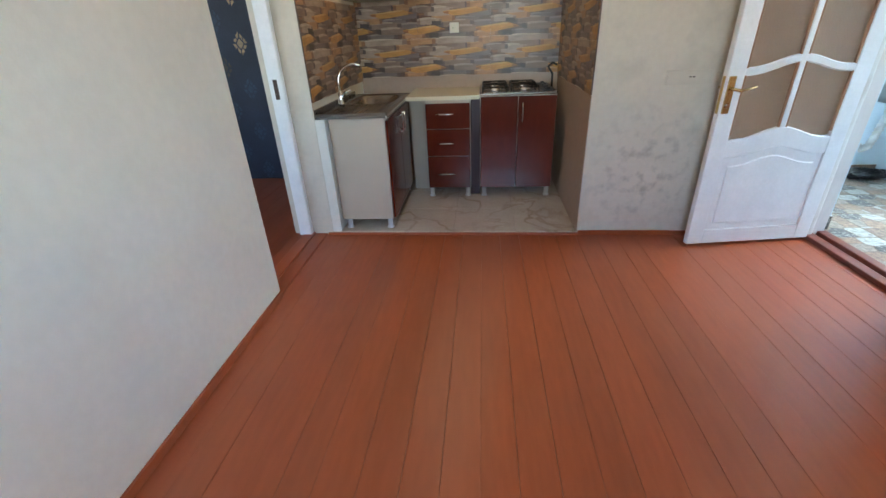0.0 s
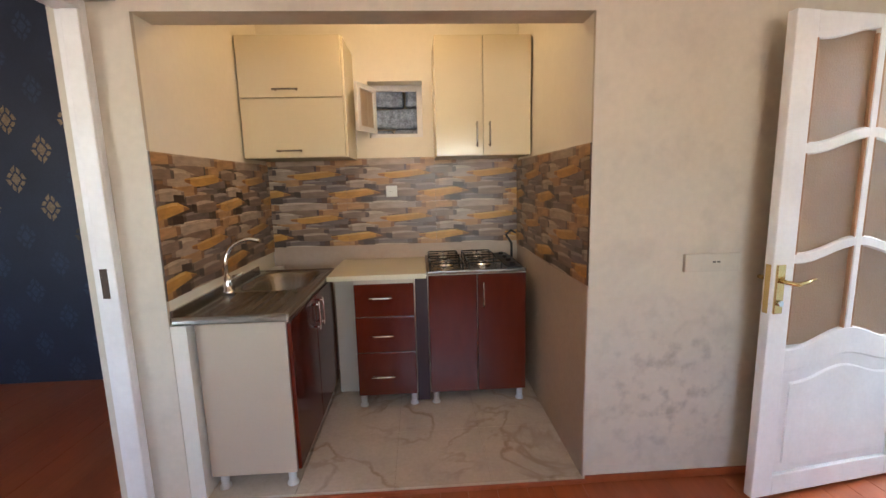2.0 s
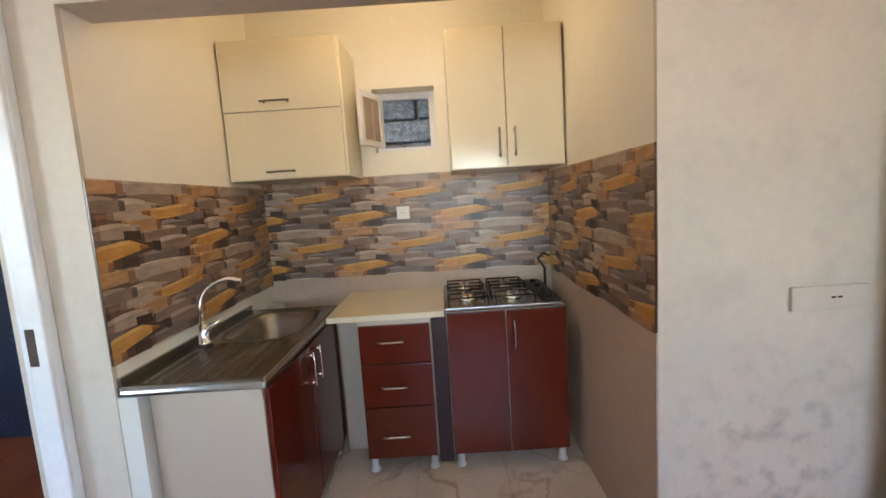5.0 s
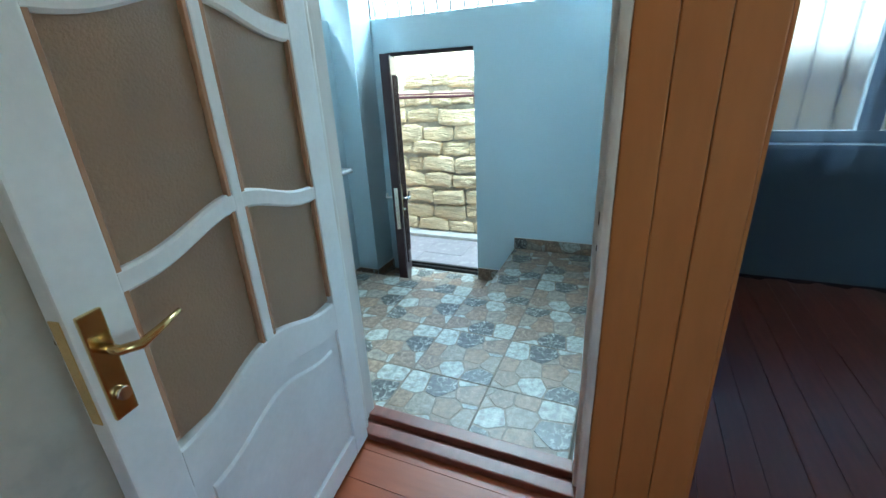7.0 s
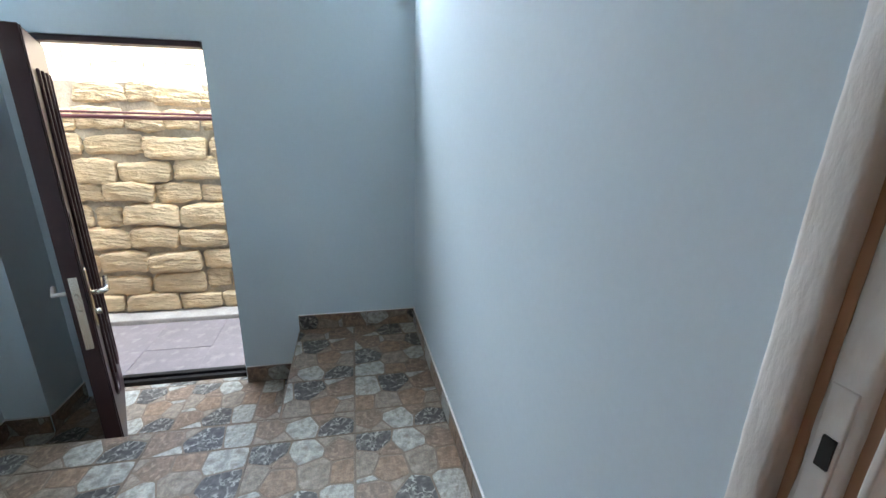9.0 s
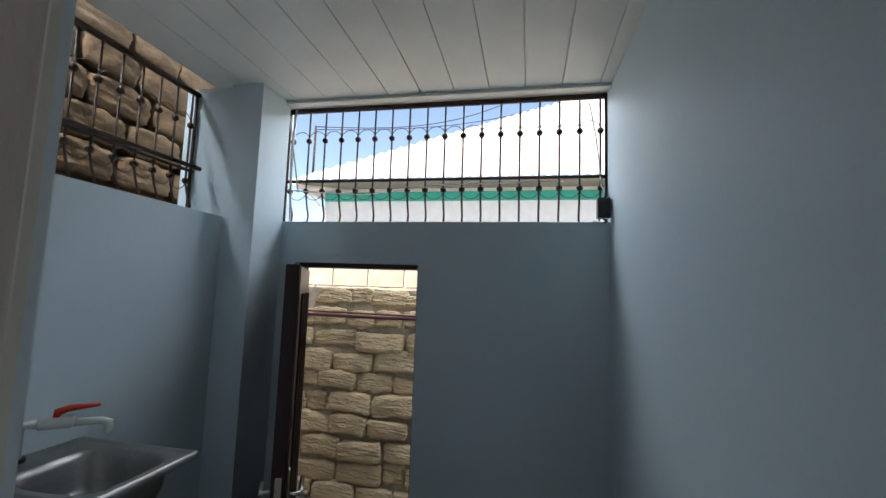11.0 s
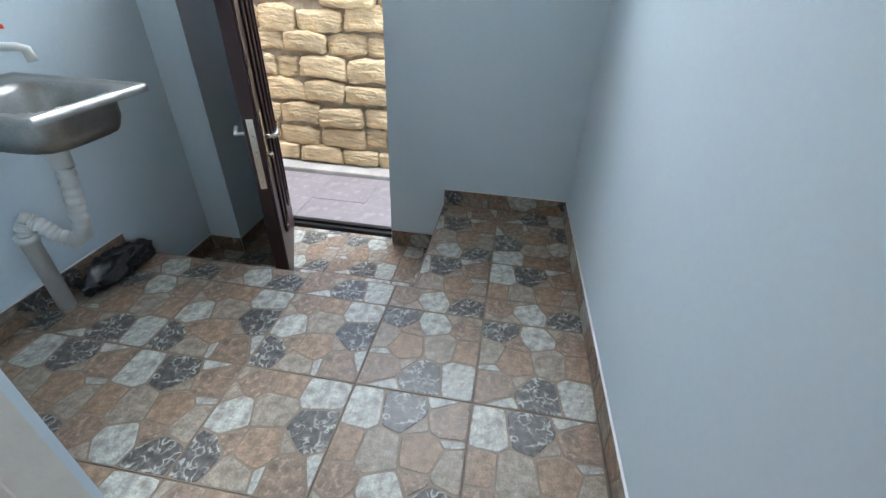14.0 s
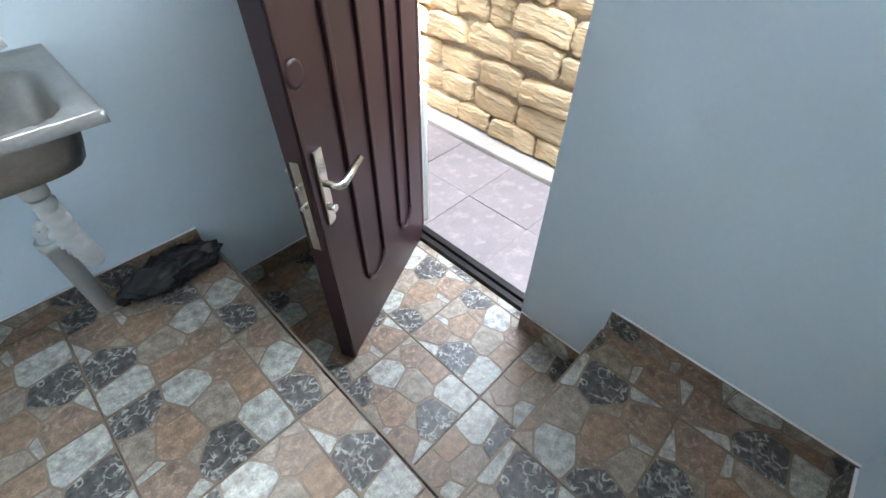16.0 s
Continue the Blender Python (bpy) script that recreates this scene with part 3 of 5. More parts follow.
hob = thing("gas_hob", (1.33, 1.02, 0.864), "stainless four-burner gas hob with black pan supports", "hob")
part("plate", bm_box(-0.305, 0.3, -0.305, 0.3, 0, 0.02, bevel=0.006), M["steel"], hob)
part("control_panel", bm_box(0.19, 0.285, -0.27, 0.27, 0.02, 0.026, bevel=0.003), M["black_plastic"], hob, "black control strip")
for k in range(4):
    y = -0.2 + 0.13 * k
    part("knob", bm_tube([(0.237, y, 0.026), (0.237, y, 0.042), (0.237, y, 0.044)], [0.019, 0.017, 0.012], 14), M["black_plastic"], hob, "black control knob")
for bx in (-0.18, 0.06):
    for by in (-0.14, 0.14):
        b = part("burner", bm_tube([(bx, by, 0.02), (bx, by, 0.03), (bx, by, 0.032), (bx, by, 0.042), (bx, by, 0.046)], [0.05, 0.048, 0.036, 0.036, 0.03], 20), M["chrome"], hob, "round metal gas burner")
        g = bm_tube([(bx - 0.1, by - 0.1, 0.022), (bx - 0.1, by - 0.1, 0.052), (bx - 0.1, by + 0.1, 0.052), (bx - 0.1, by + 0.1, 0.022)], 0.0045, 6)
        bm_tube([(bx + 0.1, by - 0.1, 0.022), (bx + 0.1, by - 0.1, 0.052), (bx + 0.1, by + 0.1, 0.052), (bx + 0.1, by + 0.1, 0.022)], 0.0045, 6, bm=g)
        bm_tube([(bx - 0.1, by, 0.052), (bx - 0.03, by, 0.054)], 0.0045, 6, bm=g)
        bm_tube([(bx + 0.1, by, 0.052), (bx + 0.03, by, 0.054)], 0.0045, 6, bm=g)
        bm_tube([(bx, by - 0.1, 0.052), (bx, by - 0.03, 0.054)], 0.0045, 6, bm=g)
        bm_tube([(bx, by + 0.1, 0.052), (bx, by + 0.03, 0.054)], 0.0045, 6, bm=g)
        bm_tube([(bx - 0.1, by - 0.1, 0.052), (bx + 0.1, by - 0.1, 0.052)], 0.0045, 6, bm=g)
        bm_tube([(bx - 0.1, by + 0.1, 0.052), (bx + 0.1, by + 0.1, 0.052)], 0.0045, 6, bm=g)
        part("pan_support", g, M["black_iron"], hob, "black iron pan support")
gas_hose = tagged(part("gas_hose", bm_tube([(1.66, 1.3, 0.5), (1.665, 1.3, 0.86), (1.66, 1.28, 0.96), (1.62, 1.28, 1.02), (1.66, 1.31, 1.05), (1.7, 1.325, 1.03)], 0.009, 8), M["black_plastic"]), "black rubber gas hose in the corner behind the hob", "hose")

cupboard = thing("wall_cupboard", (0, 0, 0), "glossy cream wall cupboard with two flap doors", "cupboard", "wall cupboards")
part("body", bm_box(-0.055, 0.568, 0.952, 1.338, 1.578, 2.285, bevel=0.002), M["cab_cream"], cupboard)
for z0, z1, hz in ((1.58, 1.928, 1.618), (1.932, 2.284, 1.975)):
    d = part("door", bm_box(-0.053, 0.555, 0.93, 0.95, z0, z1, bevel=0.003), M["cab_cream"], cupboard, "glossy cream flap door")
    bar_handle(d, 0.225, 0.93, hz, 0.15, "x", (0, -1, 0), M["steel"])
cupboard2 = thing("wall_cupboard", (0, 0, 0), "glossy cream wall cupboard with two upright doors", "cupboard", "wall cupboards")
part("body", bm_box(1.112, 1.712, 0.952, 1.338, 1.568, 2.28, bevel=0.002), M["cab_cream"], cupboard2)
for x0, x1, hx in ((1.112, 1.403, 1.365), (1.408, 1.7, 1.445)):
    d = part("door", bm_box(x0, x1, 0.93, 0.95, 1.57, 2.279, bevel=0.003), M["cab_cream"], cupboard2, "glossy cream door")
    bar_handle(d, hx, 0.93, 1.695, 0.15, "z", (0, -1, 0), M["steel"])

outlet = thing("wall_socket", (0.802, 1.322, 1.354), "white plastic power socket on the patterned tiles", "socket")
part("plate", bm_box(-0.04, 0.04, -0.006, 0.006, -0.04, 0.04, bevel=0.003), M["pvc_white"], outlet)
for dx in (-0.01, 0.01):
    part("hole", bm_tube([(dx, -0.0072, 0), (dx, -0.004, 0)], 0.003, 8), M["black_plastic"], outlet, "dark socket hole")

vent = thing("window_kitchen", (0, 0, 0), "small white kitchen window with its casement swung open", "window", kind="structure")
for b in ((0.66, 0.7, 1.46, 1.5, 1.731, 2.109), (1.0, 1.04, 1.46, 1.5, 1.731, 2.109), (0.7, 1.0, 1.46, 1.5, 1.731, 1.768), (0.7, 1.0, 1.46, 1.5, 2.07, 2.109)):
    part("window_frame", bm_box(*b, bevel=0.003), M["paint_white"], vent)
sash = thing("sash", (0.7, 1.45, 1.768), "white casement", "sash", turn=-112)
for k in ("category", "label"):
    del sash[k]
sash.parent = vent
for b in ((0, 0.27, 0, 0.035), (0, 0.27, 0.28, 0.315), (0, 0.04, 0.035, 0.28), (0.23, 0.27, 0.035, 0.28)):
    part("sash_rail", bm_box(b[0], b[1], -0.012, 0.012, b[2], b[3], bevel=0.003), M["paint_white"], sash)
part("pane", bm_box(0.04, 0.23, -0.002, 0.002, 0.035, 0.28), M["frosted"], sash, "frosted glass pane")
nb = tagged(new("neighbour_wall"), "rough grey block wall close outside the small window", "wall", kind="structure")
part("backing", bm_box(-0.6, 2.4, 2.02, 2.2, -0.46, 3.2), M["mortar"], nb)
for r in range(6):
    x = 0.0 + (0.15 if r % 2 else -0.1)
    for k in range(4):
        w = rng.uniform(0.42, 0.5)
        bm = bm_box(-w / 2, w / 2, -0.05, 0.06, -0.075, 0.075, bevel=0.02)
        bmesh.ops.subdivide_edges(bm, edges=bm.edges[:], cuts=1, use_grid_fill=True)
        for v in bm.verts:
            v.co += Vector(noise.noise_vector(v.co * 9 + Vector((r, k, 0)))) * 0.018
        o = part("block", bm, M["block_grey"], nb)
        o.location = (x + w / 2, 1.98, 1.45 + r * 0.165)
        x += w + 0.02

# thin slabs that give the niche walls a darker colour below the tiles
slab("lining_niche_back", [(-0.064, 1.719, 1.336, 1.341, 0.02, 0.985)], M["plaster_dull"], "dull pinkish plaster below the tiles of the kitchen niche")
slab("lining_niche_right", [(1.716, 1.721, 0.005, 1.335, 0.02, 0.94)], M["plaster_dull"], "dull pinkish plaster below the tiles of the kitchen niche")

# ---- wall tiles of the niche ----
SPLASH = [M["splash_base"]] + [M["splash_%d" % k] for k in range(14)]
TW = 0.635
# tones of the printed slats with their shading: dipping end, front, paler upper edge
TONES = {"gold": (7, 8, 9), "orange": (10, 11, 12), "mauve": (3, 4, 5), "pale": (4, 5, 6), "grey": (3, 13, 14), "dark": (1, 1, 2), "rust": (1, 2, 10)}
# one slat: start, end, top and bottom in shares of the tile, measured from its upper left corner
SLATS = [("grey", 0.28, 0.72, 0.84, 0.98), ("grey", 0.48, 0.9, 0.47, 0.64), ("grey", 0.72, 1.16, 0.58, 0.76), ("mauve", 0.3, 0.78, 0.54, 0.74),
         ("grey", 0.66, 1.06, 0.34, 0.5), ("mauve", 0.2, 0.72, 0.09, 0.3), ("orange", 0.68, 1.04, 0.09, 0.3), ("pale", 0.16, 0.86, -0.03, 0.15),
         ("orange", 0.84, 1.24, -0.03, 0.16), ("rust", 0.0, 0.22, 0.37, 0.53), ("orange", 0.2, 0.52, 0.4, 0.6), ("pale", 0.1, 0.5, 0.2, 0.46),
         ("mauve", -0.1, 0.24, 0.18, 0.36), ("mauve", 0.44, 0.86, 0.68, 0.88), ("orange", 0.78, 1.1, 0.84, 1.02), ("pale", 0.0, 0.34, 0.48, 0.66),
         ("dark", 0.16, 0.29, 0.86, 1.0), ("dark", 0.2, 0.33, 0.57, 0.69), ("dark", 0.42, 0.49, 0.72, 0.84), ("gold", 0.36, 0.96, 0.27, 0.46), ("gold", 0.8, 1.38, 0.68, 0.9)]


def splash_mesh(w, h, start=0.0):
    """A printed wall tile cut to width w, start cut off its left: interlaced slats, each with a dipping end, a front and a paler edge."""
    bm = bm_box(0.0003, w - 0.0003, 0, 0.006, 0.0003, h - 0.0003)
    depth = -0.0002

    def face(poly, mi):
        poly = [(min(max(a, 0.0006), w - 0.0006), min(max(c, 0.0006), h - 0.0006)) for a, c in poly]
        if max(p[0] for p in poly) - min(p[0] for p in poly) < 0.002:
            return
        if max(p[1] for p in poly) - min(p[1] for p in poly) < 0.001:
            return
        bm.faces.new([bm.verts.new((a, depth, c)) for a, c in poly]).material_index = mi

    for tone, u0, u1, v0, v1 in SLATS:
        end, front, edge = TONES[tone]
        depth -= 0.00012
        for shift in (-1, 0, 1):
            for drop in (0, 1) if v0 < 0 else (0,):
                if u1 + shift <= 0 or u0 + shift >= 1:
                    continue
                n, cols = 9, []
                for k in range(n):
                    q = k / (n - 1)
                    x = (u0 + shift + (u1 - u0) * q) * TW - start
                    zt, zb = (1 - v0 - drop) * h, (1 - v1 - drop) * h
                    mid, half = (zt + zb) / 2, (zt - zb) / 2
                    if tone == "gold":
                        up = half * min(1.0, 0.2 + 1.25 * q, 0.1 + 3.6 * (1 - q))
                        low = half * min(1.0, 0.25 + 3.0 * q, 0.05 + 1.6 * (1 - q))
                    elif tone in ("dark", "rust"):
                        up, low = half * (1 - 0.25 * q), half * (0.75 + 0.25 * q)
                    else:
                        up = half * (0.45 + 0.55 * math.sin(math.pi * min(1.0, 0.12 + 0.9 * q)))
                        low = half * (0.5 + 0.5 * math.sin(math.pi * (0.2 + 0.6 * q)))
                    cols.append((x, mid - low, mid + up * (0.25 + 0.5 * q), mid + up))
                # the print's woven relief is shaded into the inks, darkest at both ends
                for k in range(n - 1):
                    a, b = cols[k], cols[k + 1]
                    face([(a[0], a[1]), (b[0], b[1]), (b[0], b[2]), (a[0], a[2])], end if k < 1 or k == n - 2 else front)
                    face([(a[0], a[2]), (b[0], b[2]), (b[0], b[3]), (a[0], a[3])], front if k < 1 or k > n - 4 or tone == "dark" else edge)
    return bm


def tile_panel(name, parent, m, width, height, rows, first=0.0):
    """Courses of TW wide tiles; first: how much is cut off the first one's start."""
    h = height / rows

    def made(w, cut):
        bm = splash_mesh(w, h, cut)
        me = bpy.data.meshes.new(name)
        bm.normal_update()
        bm.to_mesh(me)
        bm.free()
        for q in SPLASH:
            me.materials.append(q)
        return me
    whole, at_ = made(TW, 0.0), 0.0
    while at_ < width - 0.01:
        cut = first if at_ == 0 else 0.0
        w = min(TW - cut, width - at_)
        me = whole if w > TW - 1e-4 else made(w, cut)
        for r_ in range(rows):
            shared("tile", me, parent, m @ pose(at_, 0, r_ * h))
        at_ += w


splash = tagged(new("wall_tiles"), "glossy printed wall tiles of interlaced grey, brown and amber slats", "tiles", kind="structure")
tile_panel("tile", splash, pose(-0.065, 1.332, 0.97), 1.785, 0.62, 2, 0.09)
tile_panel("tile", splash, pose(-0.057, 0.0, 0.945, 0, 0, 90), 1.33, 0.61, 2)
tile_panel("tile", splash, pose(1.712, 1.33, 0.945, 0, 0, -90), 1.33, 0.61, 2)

# ---- room door ----


def wave(u, rise):
    return rise * (0.5 - 0.5 * math.cos(2 * math.pi * u)) ** 1.3


def wavy_rail(x0, x1, z_low, z_high, rise, y0, y1, rise_low=None, bm=None):
    """A door rail whose upper and lower edges swell towards the middle."""
    own = bmesh.new()
    n = 24
    rl = rise if rise_low is None else rise_low
    cols = []
    for i in range(n + 1):
        u = i / n
        x = x0 + (x1 - x0) * u
        zl, zh = z_low + wave(u, rl), z_high + wave(u, rise)
        c = 0.006
        cols.append([own.verts.new(p) for p in ((x, y0 + c, zl), (x, y0, zl + c), (x, y0, zh - c), (x, y0 + c, zh), (x, y1 - c, zh), (x, y1, zh - c), (x, y1, zl + c), (x, y1 - c, zl))])
    for a, b in zip(cols, cols[1:]):
        for k in range(8):
            own.faces.new((a[k], a[(k + 1) % 8], b[(k + 1) % 8], b[k]))
    own.faces.new(cols[0])
    own.faces.new(cols[-1][::-1])
    return own if bm is None else join(bm, own)


door = thing("door_1", (3.243, -0.058, 0.0), "white painted wooden door with six patterned glass panes, standing open", "door", kind="structure", turn=7.8)
W = 0.868
for x0, x1 in ((-W, -W + 0.1), (-0.145, -0.05)):
    part("stile", bm_box(x0, x1, -0.02, 0.02, 0.02, 2.0, bevel=0.005), M["paint_white"], door)
XA, XB = -W + 0.1, -0.145
part("bottom_rail", bm_box(XA, XB, -0.0195, 0.0195, 0.02, 0.115, bevel=0.004), M["paint_white"], door)
part("lock_rail", wavy_rail(XA, XB, 0.585, 0.69, 0.07, -0.0195, 0.0195, 0.055), M["paint_white"], door)
for zl, zh in ((1.045, 1.09), (1.478, 1.525)):
    part("rail", wavy_rail(XA, XB, zl, zh, 0.06, -0.018, 0.018), M["paint_white"], door, "wavy glazing bar")
part("top_rail", wavy_rail(XA, XB, 1.9, 2.0, 0.0, -0.0195, 0.0195, 0.05), M["paint_white"], door)
XM = (XA + XB) / 2
part("muntin", bm_box(XM - 0.016, XM + 0.016, -0.0185, 0.0185, 0.74, 1.955, bevel=0.005), M["paint_white"], door, "upright glazing bar")
for x0, x1 in ((XA, XA + 0.011), (XB - 0.011, XB), (XM - 0.027, XM - 0.0165), (XM + 0.0165, XM + 0.027)):
    part("glazing_bead", bm_box(x0, x1, -0.0165, -0.003, 0.72, 1.93, bevel=0.002), M["bare_wood"], door, "bare tan glazing bead")
panel = wavy_rail(XA + 0.045, XB - 0.045, 0.16, 0.535, 0.055, -0.016, 0.016, 0.0)
wavy_rail(XA, XB, 0.115, 0.6, 0.05, -0.008, 0.008, 0.0, bm=panel)
part("panel", panel, M["paint_white"], door, "raised arched lower panel")
for x0, x1 in ((XA + 0.004, XM - 0.018), (XM + 0.018, XB - 0.004)):
    for zl, zh in ((0.7, 1.1), (1.1, 1.54), (1.54, 1.94)):
        part("pane", bm_box(x0, x1, -0.002, 0.002, zl, zh), M["door_glass"], door, "greyish patterned glass pane")
for side, y in ((-1, -0.02), (1, 0.02)):
    hp = part("handle_plate", bm_box(-W + 0.012, -W + 0.052, min(y, y + side * 0.009), max(y, y + side * 0.009), 0.85, 1.05, bevel=0.003), M["brass"], door, "worn brass handle plate")
    lx = -W + 0.032
    part("lever", bm_tube([(lx, y + side * 0.008, 0.985), (lx, y + side * 0.045, 0.985), (lx + 0.03, y + side * 0.052, 0.978), (lx + 0.07, y + side * 0.052, 0.985), (lx + 0.115, y + side * 0.052, 0.996)], [0.009, 0.009, 0.009, 0.007, 0.005], 10), M["brass"], hp, "curved brass lever")
    part("cylinder", bm_tube([(lx, y + side * 0.008, 0.895), (lx, y + side * 0.02, 0.895)], 0.012, 12), M["chrome"], hp, "key cylinder")
part("lock_face", bm_box(-W - 0.002, -W + 0.001, -0.011, 0.011, 0.85, 1.05), M["brass"], door, "brass lock edge plate")

# frames, casings, thresholds
trim = thing("door_frame", (0, 0, 0), "white painted door frame with peeling edges and bare wood grooves", "door frame", kind="structure")


def worn_board(x0, x1, y0, y1, z0, z1, bevel, rough, seed):
    """An upright board with rounded, chipped and lumpy edges under many coats of paint."""
    bm = bm_box(x0, x1, y0, y1, z0, z1, bevel=bevel)
    long = [e for e in bm.edges if e.calc_length() > 1.0]
    bmesh.ops.subdivide_edges(bm, edges=long, cuts=110)
    for v in bm.verts:
        p = Vector((v.co.x * 20, v.co.y * 20, v.co.z * 9 + seed * 7.3))
        n, n2 = noise.noise_vector(p), noise.noise_vector(p * 4.3)
        v.co.x += (n[0] + 0.7 * n2[0]) * rough
        v.co.y += (n[1] + 0.7 * n2[1]) * rough
    for f in bm.faces:
        f.smooth = True
    return bm


part("jamb", worn_board(3.206, 3.241, -0.062, -0.006, 0.005, 2.1, 0.009, 0.0022, 1), M["paint_lumpy"], trim)
part("groove", bm_box(3.196, 3.208, -0.046, -0.006, 0.005, 2.1, bevel=0.002), M["bare_wood"], trim, "reddish bare groove")
for z in (0.3, 1.75):
    part("hinge", bm_tube([(3.198, -0.052, z - 0.05), (3.198, -0.052, z - 0.045), (3.198, -0.052, z + 0.045), (3.198, -0.052, z + 0.05)], [0.004, 0.0075, 0.0075, 0.004], 10), M["paint_lumpy"], trim, "painted-over hinge knuckle")
part("reveal", bm_box(3.2425, 3.326, -0.037, -0.003, 0.03, 2.1, bevel=0.003), M["paint_worn"], trim, "whitewashed reveal")
part("jamb_core", bm_box(3.186, 3.274, -0.93, -0.912, 0.0, 2.1), M["bare_wood"], trim, "bare reddish wood core")
part("jamb", worn_board(3.2, 3.236, -0.93, -0.9035, 0.005, 2.1, 0.007, 0.0016, 3), M["paint_lumpy"], trim)
part("groove", bm_box(3.236, 3.247, -0.93, -0.907, 0.005, 2.1, bevel=0.002), M["bare_wood"], trim, "reddish bare groove")
part("jamb", worn_board(3.247, 3.284, -0.93, -0.886, 0.005, 2.1, 0.006, 0.0014, 4), M["paint_lumpy"], trim)
part("bead", worn_board(3.183, 3.19, -0.93, -0.9075, 0.005, 2.1, 0.002, 0.0006, 5), M["paint_lumpy"], trim, "thin painted bead")
part("header", bm_box(3.225, 3.345, -0.902, -0.045, 2.03, 2.1, bevel=0.006), M["paint_white"], trim)
st = part("strike_plate", worn_board(3.208, 3.23, -0.906, -0.9008, 0.88, 1.08, 0.002, 0.0008, 6), M["paint_lumpy"], trim, "painted-over strike plate")
part("latch_hole", bm_box(3.211, 3.222, -0.9015, -0.8985, 0.998, 1.03), M["black_plastic"], trim, "dark latch hole")
part("latch_hole", bm_box(3.213, 3.221, -0.9015, -0.8985, 0.925, 0.94), M["black_plastic"], trim, "dark latch hole")
casing = thing("trim_pier", (0, 0, 0), "tan painted board casing on the pier between two openings", "casing", kind="structure")
for y0, y1, dx in ((-1.02, -0.931, 0.062), (-1.116, -1.0205, 0.058), (-1.212, -1.1165, 0.06)):
    part("board", bm_box(3.268 - dx, 3.269, y0, y1, 0.0, 2.12, bevel=0.004), M["paint_tan"], casing)
part("board", bm_box(3.212, 3.42, -1.222, -1.2125, 0.0, 2.1, bevel=0.002), M["paint_tan"], casing)
casing2 = thing("trim_opening", (0, 0, 0), "tan painted casing of the side room opening", "casing", kind="structure")
part("board", bm_box(3.25, 3.42, -1.999, -1.95, 0.0, 2.1, bevel=0.004), M["paint_tan"], casing2)
part("board", bm_box(3.245, 3.269, -2.08, -2.0, 0.0, 2.12, bevel=0.004), M["paint_tan"], casing2)
part("header", bm_box(3.25, 3.42, -1.95, -1.223, 2.06, 2.1, bevel=0.004), M["paint_tan"], casing2)
sill = thing("threshold_porch", (0, 0, 0), "worn red-brown wooden door sill with two ridges", "threshold", kind="structure")
for b in ((3.2, 3.262, -0.93, -0.03, -0.01, 0.03), (3.262, 3.285, -0.93, -0.03, -0.01, 0.018), (3.285, 3.345, -0.93, -0.03, -0.01, 0.045)):
    part("board", bm_box(*b, bevel=0.006), M["wood_maroon"], sill)
frame_w = thing("door_frame_bedroom", (0, 0, 0), "white painted frame of the bedroom doorway with a dark strike plate", "door frame", kind="structure")
for b in ((-0.31, -0.215, -0.035, -0.002, 0.0, 2.1), (-0.28, -0.215, -0.05, -0.034, 0.0, 2.06), (-0.31, -0.215, -0.838, -0.805, 0.0, 2.1), (-0.31, -0.215, -0.805, -0.035, 2.06, 2.1)):
    part("jamb", bm_box(*b, bevel=0.006), M["paint_white"], frame_w)
part("strike_plate", bm_box(-0.272, -0.245, -0.053, -0.0495, 0.98, 1.1), M["iron_grille"], frame_w, "dark strike plate")
sill2 = thing("threshold_bedroom", (0, 0, 0), "red painted wooden sill of the bedroom doorway", "threshold", kind="structure")
for b in ((-0.36, -0.28, -0.84, -0.001, -0.01, 0.012), (-0.28, -0.2, -0.84, -0.001, -0.01, 0.022), (-0.2, -0.11, -0.84, -0.001, -0.01, 0.012)):
    part("board", bm_box(*b, bevel=0.005), M["wood_red"], sill2)
skirt = thing("baseboard", (0, 0, 0), "low red-brown painted skirting along the plaster walls", "skirting", kind="structure")
for b in ((-0.108, -0.094, -3.61, -0.845, -0.001, 0.04), (1.725, 3.2, -0.012, -0.002, -0.001, 0.035), (-0.1, 1.725, -0.014, -0.002, -0.001, 0.018), (3.24, 3.252, -3.6, -2.085, 0, 0.05)):
    part("board", bm_box(*b, bevel=0.003), M["wood_red"], skirt)
cover = thing("cover_plate", (2.262, -0.002, 1.032), "off-white wall cover plate with a small slot, painted over", "cover plate")
part("plate", bm_box(-0.125, 0.125, -0.016, 0.0, -0.04, 0.04, bevel=0.004), M["plaster_grimy"], cover)
for dx in (-0.02, 0.0):
    part("slot", bm_box(0.02 + dx, 0.034 + dx, -0.0175, -0.015, 0.0, 0.006), M["black_plastic"], cover, "dark slot")

